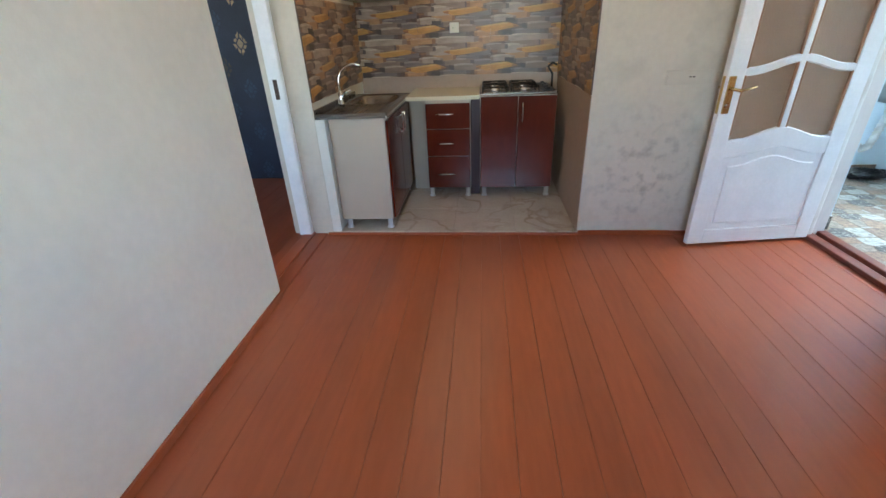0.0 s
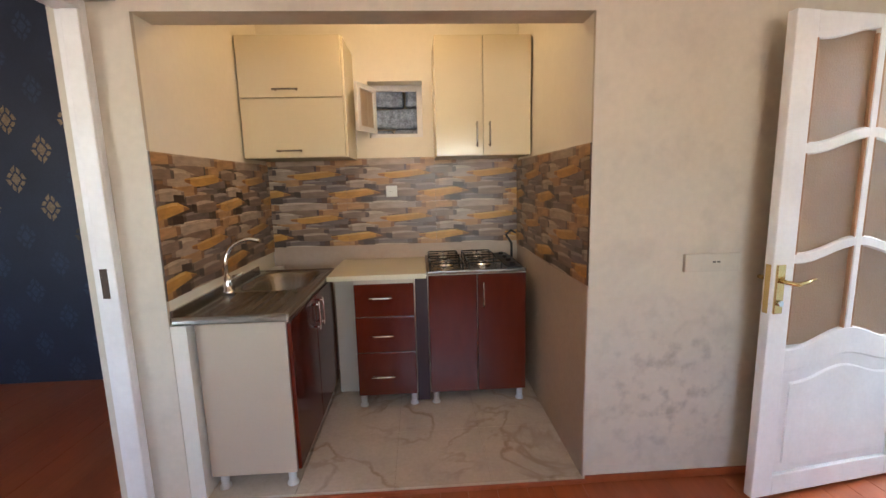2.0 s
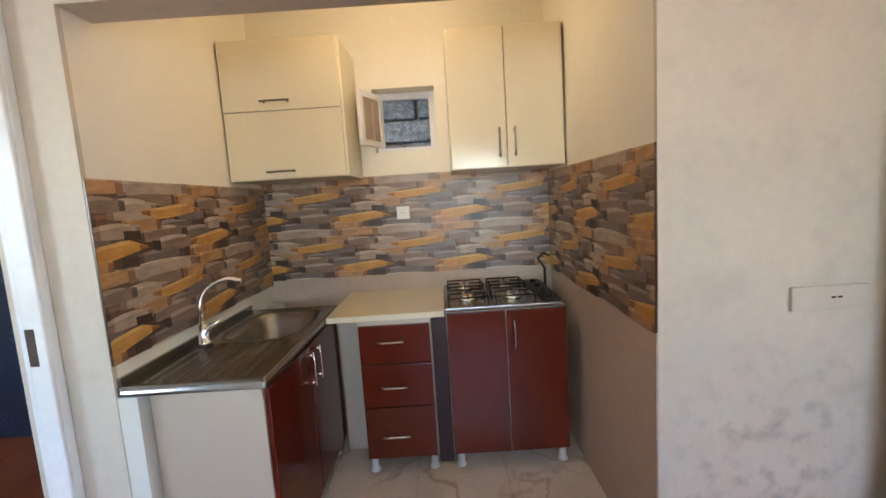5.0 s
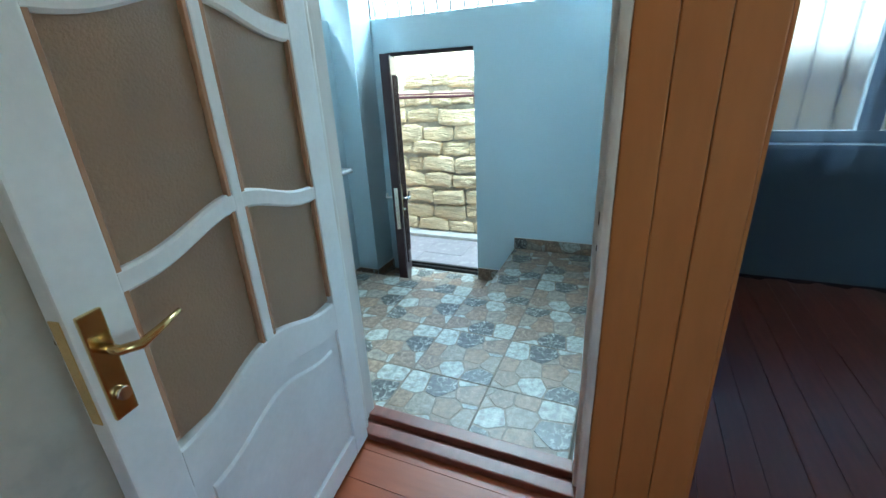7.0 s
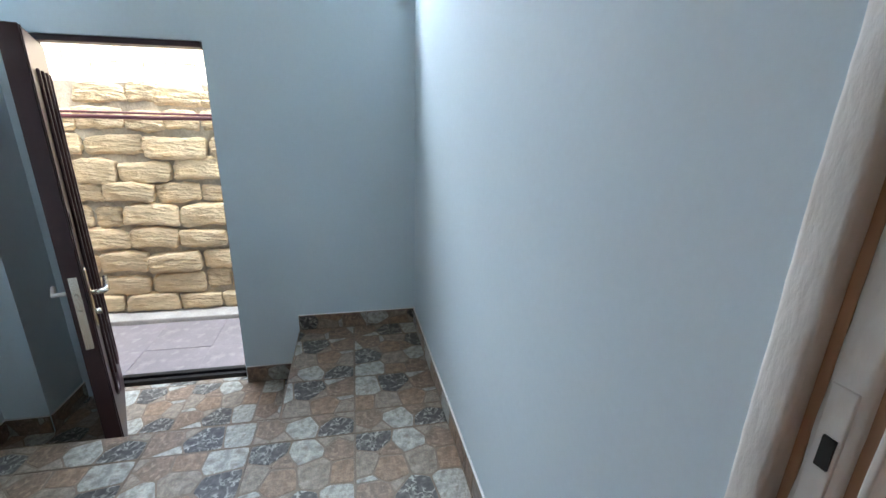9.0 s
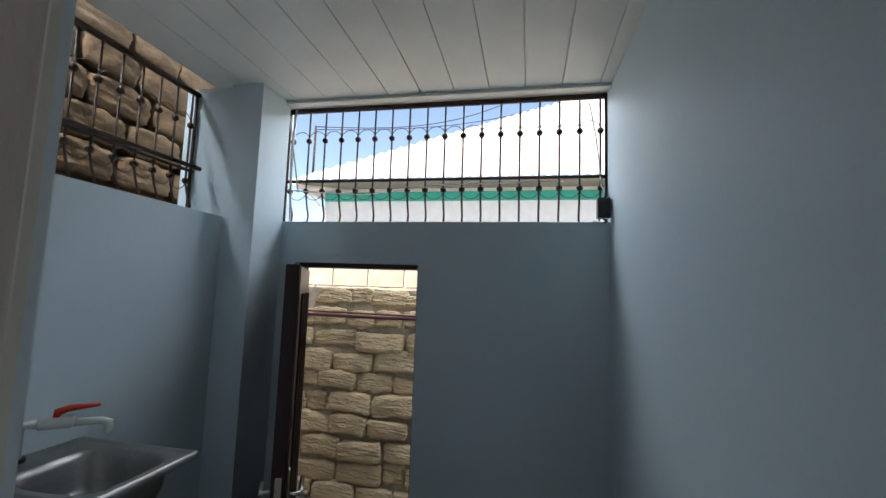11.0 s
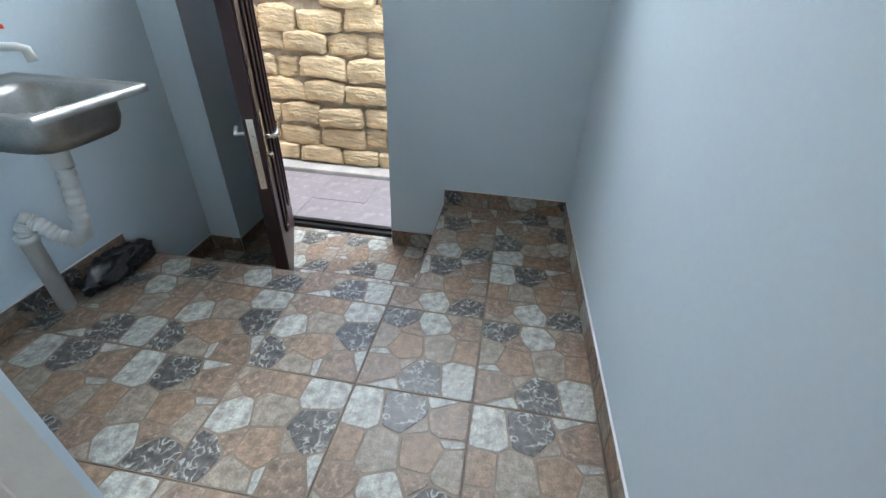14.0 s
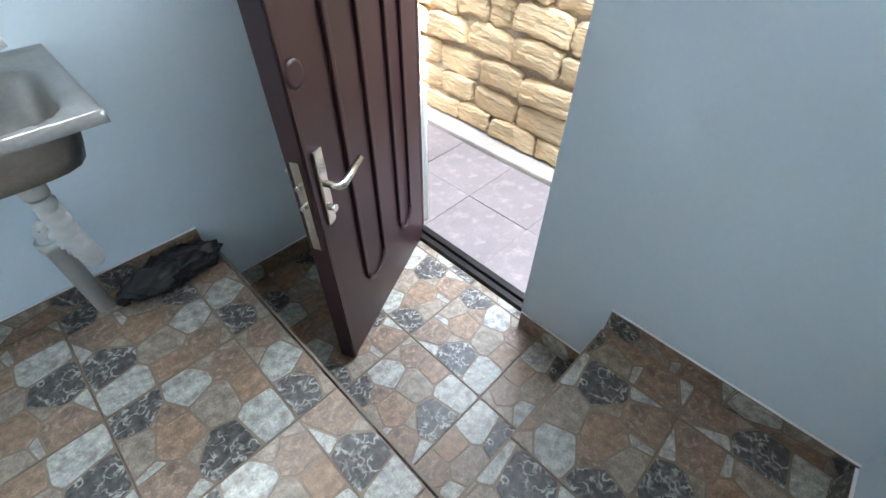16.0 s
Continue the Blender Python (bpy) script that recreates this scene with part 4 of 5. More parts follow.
# bedroom wallpaper medallions
bm = bmesh.new()
for r_ in range(13):
    for c in range(9):
        cx, cz = -3.6 + c * 0.4 + (0.2 if r_ % 2 else 0), 0.1 + r_ * 0.2
        if cx > -0.4:
            continue
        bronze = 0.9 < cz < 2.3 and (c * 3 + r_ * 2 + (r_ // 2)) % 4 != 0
        # bronze rows at or below 1.25 m take the dimmer colour
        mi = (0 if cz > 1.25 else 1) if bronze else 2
        for ring, (a0, a1) in enumerate(((0.62, 1.0), (0.0, 0.45))):
            pts = []
            for k in range(32):
                a = 2 * math.pi * k / 32
                lobe = 1 + 0.14 * math.cos(4 * a) + 0.07 * math.cos(12 * a)
                pts.append((0.058 * lobe * math.cos(a), 0.082 * lobe * math.sin(a)))
            out = [bm.verts.new((cx + p[0] * a1, 1.3985, cz + p[1] * a1)) for p in pts]
            if a0:
                inn = [bm.verts.new((cx + p[0] * a0, 1.3985, cz + p[1] * a0)) for p in pts]
                for k in range(0, 32):
                    if k % 4 != 3:
                        f = bm.faces.new((out[k], out[(k + 1) % 32], inn[(k + 1) % 32], inn[k]))
                        f.material_index = mi
            else:
                bm.faces.new(out).material_index = mi
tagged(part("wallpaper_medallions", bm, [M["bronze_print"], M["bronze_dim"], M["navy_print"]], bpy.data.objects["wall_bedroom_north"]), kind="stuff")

# ---- side room ----
win2 = thing("window_side_room", (0, 0, 0), "white plastic window of the side room behind sheer curtains", "window", kind="structure")
for b in ((5.45, 5.51, -3.0, -2.93, 0.9, 2.2), (5.45, 5.51, -1.52, -1.45, 0.9, 2.2), (5.45, 5.51, -2.93, -1.52, 0.9, 0.97), (5.45, 5.51, -2.93, -1.52, 2.13, 2.2), (5.45, 5.51, -2.28, -2.17, 0.97, 2.13)):
    part("window_frame", bm_box(*b, bevel=0.005), M["pvc_white"], win2)
part("window_sill", bm_box(5.36, 5.45, -3.05, -1.4, 0.87, 0.9, bevel=0.004), M["pvc_white"], win2)
for y0, y1 in ((-2.93, -2.28), (-2.17, -1.52)):
    o = part("pane", bm_box(5.478, 5.482, y0, y1, 0.97, 2.13), M["clear_glass"], win2)
    o.visible_shadow = False
for k in range(9):
    y = -2.93 + k * 0.17
    part("guard_bar", bm_tube([(5.57, y, 0.92), (5.57, y, 2.18)], 0.006, 6), M["iron_grille"], win2)
bm = bmesh.new()
rows_ = []
for k in range(241):
    y = -4.2 + k * 3.15 / 240
    x = 5.31 + 0.02 * math.sin(k * 0.33 + 1.3 * math.sin(k * 0.045)) + 0.008 * math.sin(k * 0.9)
    rows_.append((bm.verts.new((x, y, 0.02)), bm.verts.new((x * 0.5 + 5.31 * 0.5, y, 2.5))))
for a, b in zip(rows_, rows_[1:]):
    bm.faces.new((a[0], b[0], b[1], a[1]))
tagged(part("curtain", bm, M["sheer"], smooth=True), "long sheer blue-grey curtain hanging before the window", "curtain")
tagged(part("curtain_rail", bm_tube([(5.31, -4.3, 2.515), (5.31, -1.02, 2.515)], 0.014, 10), M["pvc_white"]), "white curtain rail above the window", "rail")

# ---- window behind the walk ----
win3 = thing("window_south", (0, 0, 0), "white wooden window with small panes in the living room", "window", kind="structure")
for b in ((0.6, 0.66, 0.9, 2.1), (2.04, 2.1, 0.9, 2.1), (0.66, 2.04, 0.9, 0.96), (0.66, 2.04, 2.04, 2.1), (1.32, 1.38, 0.96, 2.04), (0.66, 1.32, 1.48, 1.51), (1.38, 2.04, 1.48, 1.51)):
    part("window_frame", bm_box(b[0], b[1], -3.74, -3.69, b[2], b[3], bevel=0.004), M["paint_white"], win3)

# ceiling bulb holders
for nm, p_ in (("niche", (0.85, 0.62, 2.5)), ("room", (1.62, -1.7, 2.45)), ("room", (1.31, -1.7, 2.45))):
    lampo = thing("ceiling_lamp", p_, "bare warm bulb in a white ceiling holder", "lamp")
    part("holder", bm_tube([(0, 0, 0.05), (0, 0, 0.09), (0, 0, TOP - p_[2])], [0.022, 0.02, 0.006], 12), M["pvc_white"], lampo)

# ---- porch ----
slab("wall_porch_west", [(3.42, 3.432, 0.088, 1.29, -0.01, 2.62), (3.42, 3.432, -0.98, 0.088, 2.1, 2.62)], M["paint_blue"], "light blue painted porch wall beside the room door")
bm = bmesh.new()
for k in range(12):
    y = -0.98 + k * 0.2
    bm_box(3.432, 5.58, y + 0.002, y + 0.198, 2.608, 2.622, bm=bm, bevel=0.003)
tagged(part("plank_ceiling", bm, M["pvc_white"]), "white plastic ceiling planks of the porch", "ceiling", kind="structure")
tagged(part("trim_ceiling", bm_box(5.4, 5.46, -0.84, 1.16, 2.588, 2.607, bevel=0.004), M["pvc_white"]), "white plastic edge strip of the porch ceiling", "trim", kind="structure")

exit_frame = thing("door_frame_exit", (0, 0, 0), "dark metal frame of the exit doorway", "door frame", kind="structure")
for b in ((5.5, 5.585, 0.212, 0.226, -0.325, 1.599), (5.5, 5.585, 0.965, 0.984, -0.325, 1.599), (5.47, 5.585, 0.226, 0.965, 1.572, 1.599)):
    part("jamb", bm_box(*b, bevel=0.002), M["door_maroon"], exit_frame)
for b in ((5.52, 5.55, 0.226, 0.965, -0.347, -0.31), (5.555, 5.59, 0.226, 0.965, -0.347, -0.295)):
    part("sill", bm_box(*b, bevel=0.003), M["black_iron"], exit_frame, "dark metal sill bar")

leaf = thing("door_2", (5.53, 0.962, 0.0), "dark maroon metal exit door with pressed ribs, standing ajar", "door", kind="structure", turn=25.5)
LW = 0.8
part("sheet", bm_box(-LW, 0, -0.03, 0.03, -0.325, 1.55, bevel=0.004), M["door_maroon"], leaf)
for x in (-0.6, -0.44, -0.27, -0.15):
    part("rib", bm_box(x - 0.01, x + 0.01, -0.043, -0.031, 0.0, 1.42, bevel=0.004), M["door_maroon"], leaf, "raised pressed rib")
for x0, x1 in ((-0.6, -0.44), (-0.27, -0.15)):
    n = [(x0 + (x1 - x0) * k / 10, -0.036, -0.07 * math.sin(math.pi * k / 10) ** 0.6) for k in range(11)]
    part("rib", bm_tube(n, 0.009, 6), M["door_maroon"], leaf, "curved end of a pressed rib")
part("edge_bead", bm_box(-LW + 0.002, -LW + 0.022, -0.036, -0.031, -0.32, 1.545, bevel=0.002), M["door_maroon"], leaf, "folded edge")
hp = part("handle_plate", bm_box(-0.765, -0.727, -0.042, -0.031, 0.4, 0.655, bevel=0.004), M["nickel"], leaf, "satin nickel handle plate")
part("lever", bm_tube([(-0.746, -0.04, 0.545), (-0.746, -0.085, 0.545), (-0.725, -0.092, 0.545), (-0.615, -0.09, 0.562)], [0.011, 0.011, 0.013, 0.01], 10), M["nickel"], hp, "satin nickel lever")
part("thumb_turn", bm_tube([(-0.746, -0.04, 0.46), (-0.746, -0.062, 0.46)], 0.012, 10), M["nickel"], hp, "small thumb turn")
part("lock_plate", bm_box(-LW - 0.0025, -LW + 0.001, -0.014, 0.014, 0.32, 0.64), M["nickel"], leaf, "steel lock edge plate")
for z in (0.56, 0.49):
    part("bolt", bm_tube([(-LW - 0.002, 0.002, z), (-LW - 0.016, 0.002, z)], 0.008, 8), M["nickel"], leaf, "lock bolt")
part("peephole_cover", bm_tube([(-0.76, -0.031, 0.86), (-0.76, -0.038, 0.86), (-0.76, -0.04, 0.86)], [0.034, 0.034, 0.026], 20), M["door_maroon"], leaf, "round maroon keyhole cover")
part("outer_handle", bm_tube([(-0.746, 0.031, 0.56), (-0.746, 0.075, 0.56), (-0.66, 0.08, 0.565)], 0.009, 8), M["pvc_white"], leaf, "white outer handle")

basin = thing("wall_basin", (0, 0, 0), "square stainless steel basin hung on the blue wall", "basin")
part("bowl", sink_surface(4.09, 4.505, 0.765, 1.286, 0.836, (4.125, 4.46, 0.8, 1.16), 0.13, 40, 40, None, 0.022), M["steel_dull"], basin)
under = bmesh.new()
for k in range(4):
    f_, z_ = ((1.0, 0.832), (0.98, 0.75), (0.9, 0.71), (0.6, 0.695))[k]
    ring = []
    for j in range(32):
        a = 2 * math.pi * j / 32
        c_, s_ = math.cos(a), math.sin(a)
        rr = (abs(c_) ** 4 + abs(s_) ** 4) ** -0.25
        ring.append(under.verts.new((4.292 + 0.166 * f_ * rr * c_, 0.98 + 0.18 * f_ * rr * s_, z_)))
    if k:
        for j in range(32):
            under.faces.new((prev[j], prev[(j + 1) % 32], ring[(j + 1) % 32], ring[j]))
    prev = ring
under.faces.new(prev)
part("underside", under, M["steel_dull"], basin, "rounded steel underside", smooth=True)
part("bracket", bm_box(4.4, 4.5, 1.255, 1.287, 0.806, 0.813), M["steel_dull"], basin, "thin steel bracket")
tap = thing("water_tap", (0, 0, 0), "white plastic pipe tap with a red lever above the basin", "tap")
part("pipe", bm_tube([(4.255, 1.25, 0.842), (4.255, 1.25, 0.94), (4.262, 1.245, 0.955), (4.29, 1.215, 0.955)], 0.014, 10), M["pvc_white"], tap)
part("valve", bm_tube([(4.285, 1.22, 0.955), (4.29, 1.215, 0.955), (4.345, 1.15, 0.955), (4.35, 1.145, 0.955)], [0.016, 0.022, 0.022, 0.016], 12), M["pvc_white"], tap, "white ball valve")
part("spout", bm_tube([(4.345, 1.15, 0.95), (4.4, 1.09, 0.948), (4.415, 1.075, 0.94), (4.418, 1.072, 0.905)], [0.013, 0.013, 0.016, 0.016], 10), M["pvc_white"], tap)
part("lever", bm_tube([(4.318, 1.182, 0.975), (4.318, 1.182, 0.99), (4.34, 1.16, 1.0), (4.4, 1.1, 1.005)], [0.012, 0.014, 0.012, 0.007], 10), M["red_plastic"], tap, "red plastic lever")
part("flange", bm_tube([(4.255, 1.25, 0.838), (4.255, 1.25, 0.85)], 0.026, 12), M["black_plastic"], tap, "dark base washer")
waste = thing("waste_pipe", (0, 0, 0), "white corrugated waste hose into a grey floor pipe", "pipe")
part("collar", bm_tube([(4.3, 1.0, 0.694), (4.3, 1.0, 0.6)], [0.036, 0.03], 14), M["pvc_grey"], waste)
path = [Vector(p) for p in ((4.3, 1.0, 0.6), (4.3, 1.02, 0.5), (4.3, 1.04, 0.4), (4.305, 1.07, 0.32), (4.3, 1.12, 0.285), (4.28, 1.16, 0.32), (4.262, 1.19, 0.37), (4.25, 1.215, 0.39), (4.235, 1.225, 0.36), (4.228, 1.225, 0.3))]
dense, rad = [], []
for a, b in zip(path, path[1:]):
    for k in range(12):
        dense.append(a.lerp(b, k / 12))
        rad.append(0.03 if len(dense) % 4 < 2 else 0.025)
part("hose", bm_tube(dense, rad, 12), M["pvc_grey"], waste, "corrugated plastic hose")
part("standpipe", bm_tube([(4.228, 1.225, 0.0), (4.228, 1.225, 0.31), (4.228, 1.225, 0.312), (4.228, 1.225, 0.34)], [0.03, 0.03, 0.036, 0.036], 14), M["pvc_grey"], waste, "grey floor pipe")

bag = bmesh.new()
bmesh.ops.create_icosphere(bag, subdivisions=4, radius=1)
for v in bag.verts:
    n = noise.noise_vector(v.co * 2.2)
    n2 = noise.noise_vector(v.co * 6)
    v.co = Vector((v.co.x * 0.19, v.co.y * 0.075, v.co.z * 0.045)) + Vector((n[0] * 0.04, n[1] * 0.03, n[2] * 0.03)) + Vector(n2) * 0.016
    v.co.z = max(v.co.z, -0.04)
o = tagged(part("plastic_bag", bag, M["black_bag"], smooth=True), "crumpled black plastic bag beside the waste pipe", "bag")
o.matrix_world = pose(4.47, 1.19, 0.041, 0, 0, 4)

sensor = thing("camera_box", (5.43, -0.815, 1.92), "small black plastic box with a cable on the wall", "box")
part("body", bm_box(-0.035, 0.02, -0.015, 0.05, -0.055, 0.055, bevel=0.006), M["black_plastic"], sensor)
part("cable", bm_tube([(0.0, 0.02, 0.055), (0.01, 0.01, 0.1), (0.05, 0.02, 0.14), (0.06, 0.03, 0.3), (0.03, 0.05, 0.42), (0.06, 0.08, 0.62)], 0.004, 6), M["pvc_grey"], sensor, "thin grey cable")
part("cable", bm_tube([(-0.02, 0.02, -0.055), (0.0, 0.0, -0.075), (0.03, 0.02, -0.07), (0.06, 0.06, -0.06)], 0.004, 6), M["black_plastic"], sensor, "thin black cable")

# window grilles over the ledges
bar_pts = [(0, 0, 0.745), (0, 0, 0.2), (0.02, 0, 0.12), (0.045, 0, 0.06), (0.04, 0, 0.02), (0.0, 0, 0.0)]


def grille(name, m, length, count, label):
    g = new(name)
    g.matrix_world = m
    tagged(g, label, "grille", kind="structure")
    step = length / count
    bar = mesh_of("bar", bm_tube(bar_pts, 0.006, 8), [M["iron_grille"]])
    ball = bmesh.new()
    bmesh.ops.create_uvsphere(ball, u_segments=10, v_segments=7, radius=0.019)
    for f in ball.faces:
        f.smooth = True
    ball = mesh_of("knob", ball, [M["iron_grille"]])
    arc = mesh_of("scroll", bm_tube([(0, step * (0.5 - 0.5 * math.cos(a)), 0.052 * math.sin(a)) for a in [math.pi * k / 10 for k in range(11)]], 0.0025, 5), [M["iron_grille"]])
    for k in range(count + 1):
        y = k * step
        shared("bar", bar, g, pose(0, y, 0))
        shared("knob", ball, g, pose(0, y, 0.535))
        shared("knob", ball, g, pose(0, y, 0.205))
        if k < count:
            shared("scroll", arc, g, pose(0.0, y, 0.545))
            shared("scroll", arc, g, pose(0.0, y, 0.2, 180) @ pose(0, -step, 0))
    for z, r_ in ((0.27, 0.01), (0.737, 0.017)):
        part("cross_bar", bm_tube([(0, -0.06, z), (0, length + 0.06, z)], r_, 6), M["iron_grille"], g)
    for y in (-0.03, length + 0.03):
        part("side_bar", bm_tube([(0, y, 0), (0, y, 0.75)], 0.009, 6), M["iron_grille"], g)
    return g


grille("window_grille_exit", pose(5.525, -0.8, 1.852), 1.9, 17, "brown iron grille with knobs and scrolls over the exit wall")
grille("window_grille_north", pose(3.5, 1.54, 1.832, 0, 0, -90), 1.65, 15, "brown iron grille with knobs and scrolls on the side ledge")
tagged(part("wall_north_ledge", bm_box(3.432, 5.45, 1.44, 1.62, -0.46, 1.829), M["paint_blue"]), "light blue painted ledge of the porch wall", "wall", kind="structure")
tagged(part("pillar_return", bm_box(5.195, 5.448, 1.291, 1.62, 1.832, 2.61), M["paint_blue"]), "light blue painted return of the corner pillar", "pillar", kind="structure")
tagged(part("conduit", bm_tube([(3.45, 1.5, 2.1), (4.7, 1.48, 2.105), (5.14, 1.44, 2.1)], 0.013, 8), M["iron_grille"]), "rusty iron conduit along the side grille", "conduit")
for i, (pts, r_) in enumerate(((((5.53, -0.6, 2.1), (5.5, 0.1, 2.08), (5.53, 0.6, 2.03), (5.5, 1.1, 2.06)), 0.004), (((5.515, 1.08, 1.86), (5.51, 1.1, 2.3), (5.505, 1.08, 2.6)), 0.008), (((5.5, 1.12, 2.55), (5.51, 1.1, 2.4), (5.52, 1.04, 2.05)), 0.005))):
    tagged(part("cable", bm_tube(pts, r_, 6), M["pvc_grey"]), "loose grey cable tied along the iron grille", "cable")
# ---- outside ----
gas = thing("gas_pipe", (0, 0, 0), "white painted gas pipe with fittings outside the exit door", "pipe")
part("riser", bm_tube([(5.71, 1.078, -0.45), (5.71, 1.078, 0.38), (5.71, 1.083, 0.405), (5.71, 1.105, 0.415), (5.71, 1.125, 0.415)], 0.014, 10), M["pvc_white"], gas)
part("valve", bm_tube([(5.71, 1.125, 0.38), (5.71, 1.125, 0.4), (5.71, 1.125, 0.44), (5.71, 1.125, 0.46), (5.71, 1.125, 0.52), (5.71, 1.125, 0.54), (5.71, 1.125, 0.66)], [0.016, 0.024, 0.024, 0.015, 0.015, 0.024, 0.022], 10), M["pvc_white"], gas)
part("valve_lever", bm_tube([(5.7, 1.125, 0.53), (5.69, 1.08, 0.535), (5.69, 1.05, 0.54)], 0.007, 6), M["pvc_white"], gas, "short white valve lever")

house = thing("neighbour_house", (0, 0, 0.14), "white house across the lane with corrugated roof and turquoise band", "house")
part("wall", bm_box(13.6, 14.0, -8, 5.0, -0.6, 3.95), M["house_white"], house)
part("fascia", bm_box(13.57, 13.6, -8, 5.0, 3.62, 3.86), M["turquoise"], house, "turquoise painted band")
part("soffit", bm_box(12.95, 13.6, -8.3, 5.5, 3.95, 4.02), M["soffit"], house, "shaded grey eaves")
bm = bmesh.new()
A, B_, C = Vector((12.85, 5.6, 4.05)), Vector((18, -3.0, 8.5)), Vector((12.85, -9, 4.05))
D_ = Vector((18, -9, 8.5))
nu = 60
top_, bot_ = [], []
for k in range(nu * 4 + 1):
    u = k / (nu * 4)
    e = A.lerp(C, u)
    t_ = B_ if e.y > B_.y else Vector((18, e.y, 8.5))
    s_ = min(1.0, (A.y - e.y) / (A.y - B_.y))
    up = Vector((12.85 + (18 - 12.85) * s_, e.y, 4.05 + (8.5 - 4.05) * s_))
    w_ = 0.035 * math.cos(u * nu * 2 * math.pi)
    bot_.append(bm.verts.new(e + Vector((0, 0, w_))))
    top_.append(bm.verts.new(up + Vector((0, 0, w_))))
for k in range(nu * 4):
    bm.faces.new((bot_[k], bot_[k + 1], top_[k + 1], top_[k]))
part("roof", bm, M["roof_white"], house, "pale corrugated sheet roof", smooth=True)
part("roof", bm_prism([(12.85, 5.6), (18, -3.0), (23, 5.6)], 3.9, 4.02), M["roof_white"], house, "roof underside")
part("downpipe", bm_tube([(13.4, 4.9, -0.4), (13.4, 4.9, 3.3), (13.1, 5.3, 3.8)], 0.05, 8), M["house_white"], house)

pave = tagged(new("pavement"), "pinkish concrete slabs of the lane outside the exit", "pavement", kind="structure")
part("bed", bm_box(5.6, 6.52, -8, 10, -0.455, -0.42), M["concrete"], pave)
slab_me = mesh_of("slab", bm_box(0.0015, 0.4485, 0.0015, 0.4485, -0.03, 0.0, bevel=0.002), [M["pave_pink"]])
for i in range(2):
    for j in range(12):
        shared("slab", slab_me, pave, pose(5.61 + i * 0.45, -1.2 + j * 0.45, -0.4 + rng.uniform(-0.004, 0.004)))
mast = part("roof_mast", bm_tube([(13.2, 5.2, 3.9), (13.2, 5.2, 5.6)], 0.03, 8), M["iron_grille"], house, "iron mast")
part("cable", bm_tube([Vector((13.2, 5.2, 5.5)).lerp(Vector((18.0, -3.0, 8.55)), k / 14) - Vector((0, 0, 0.5 * math.sin(math.pi * k / 14))) for k in range(15)], 0.012, 5), M["black_plastic"], house, "black cable")
part("cable", bm_tube([Vector((13.2, 5.2, 5.58)).lerp(Vector((18.0, -3.0, 10.2)), k / 14) - Vector((0, 0, 1.1 * math.sin(math.pi * k / 14))) for k in range(15)], 0.014, 5), M["black_plastic"], house, "black cable")
part("roof_mast", bm_tube([(18.0, -3.0, 8.4), (18.0, -3.0, 10.3)], 0.03, 8), M["iron_grille"], house, "iron mast")
kerb = tagged(part("kerb", bm_box(6.5, 6.68, -8, 10, -0.46, -0.36, bevel=0.012), M["concrete"]), "rough concrete kerb at the foot of the stone wall", "kerb", kind="structure")
tagged(part("wall_pipe", bm_tube([(6.62, -4, 1.215), (6.62, 0.2, 1.21), (6.62, 0.9, 1.205), (6.62, 2.0, 1.215), (6.62, 6, 1.22)], 0.014, 8), M["pipe_maroon"]), "maroon painted pipe along the stone wall", "pipe")
tagged(part("wall_pipe", bm_tube([(6.6, -4, 1.25), (6.6, 0.6, 1.235), (6.6, 2.4, 1.25), (6.6, 6, 1.24)], 0.008, 8), M["pipe_maroon"]), "thin maroon pipe along the stone wall", "pipe")

street = bpy.data.objects["wall_street"]


def stone_mesh(seed, w, h, d=0.12):
    """A roughly squared block: uneven outline, rounded arrises, pitted face."""
    r = random.Random(seed)
    bm = bm_box(-d, d * 0.5, -w / 2, w / 2, -h / 2, h / 2, bevel=0.008)
    bmesh.ops.subdivide_edges(bm, edges=[e for e in bm.edges if e.calc_length() > 0.06], cuts=9, use_grid_fill=True)
    tilt, bow, taper = r.uniform(-0.16, 0.16), r.uniform(-0.02, 0.02), r.uniform(-0.12, 0.12)
    for v in bm.verts:
        a, c = 2 * v.co.y / w, 2 * v.co.z / h
        v.co.z += tilt * 0.12 * v.co.y + bow * (1 - a * a)
        v.co.y *= 1 + taper * c * 0.5
        corner = max(0.0, abs(a) ** 4 * abs(c) ** 3)
        v.co.y *= 1 - 0.07 * corner
        v.co.z *= 1 - 0.13 * corner
        if v.co.x < 0:
            v.co.x += 0.014 * max(abs(a) ** 10, abs(c) ** 8)
        p = v.co * 7 + Vector((seed * 3.1, 0, 0))
        v.co += Vector(noise.noise_vector(v.co * 4 + Vector((seed * 1.7, 5, 0)))) * 0.013
        v.co += Vector(noise.noise_vector(p * 1.5)) * 0.009 + Vector(noise.noise_vector(p * 3.4)) * 0.009 + Vector(noise.noise_vector(p * 9)) * 0.008
        if seed % 3 == 0 and v.co.x < -0.03:
            v.co.x += 0.012 * noise.noise(Vector((0, v.co.y * 5, v.co.z * 55 + seed)))
    for f in bm.faces:
        f.smooth = True
    return mesh_of("stone", bm, [M["stone_sand"]])


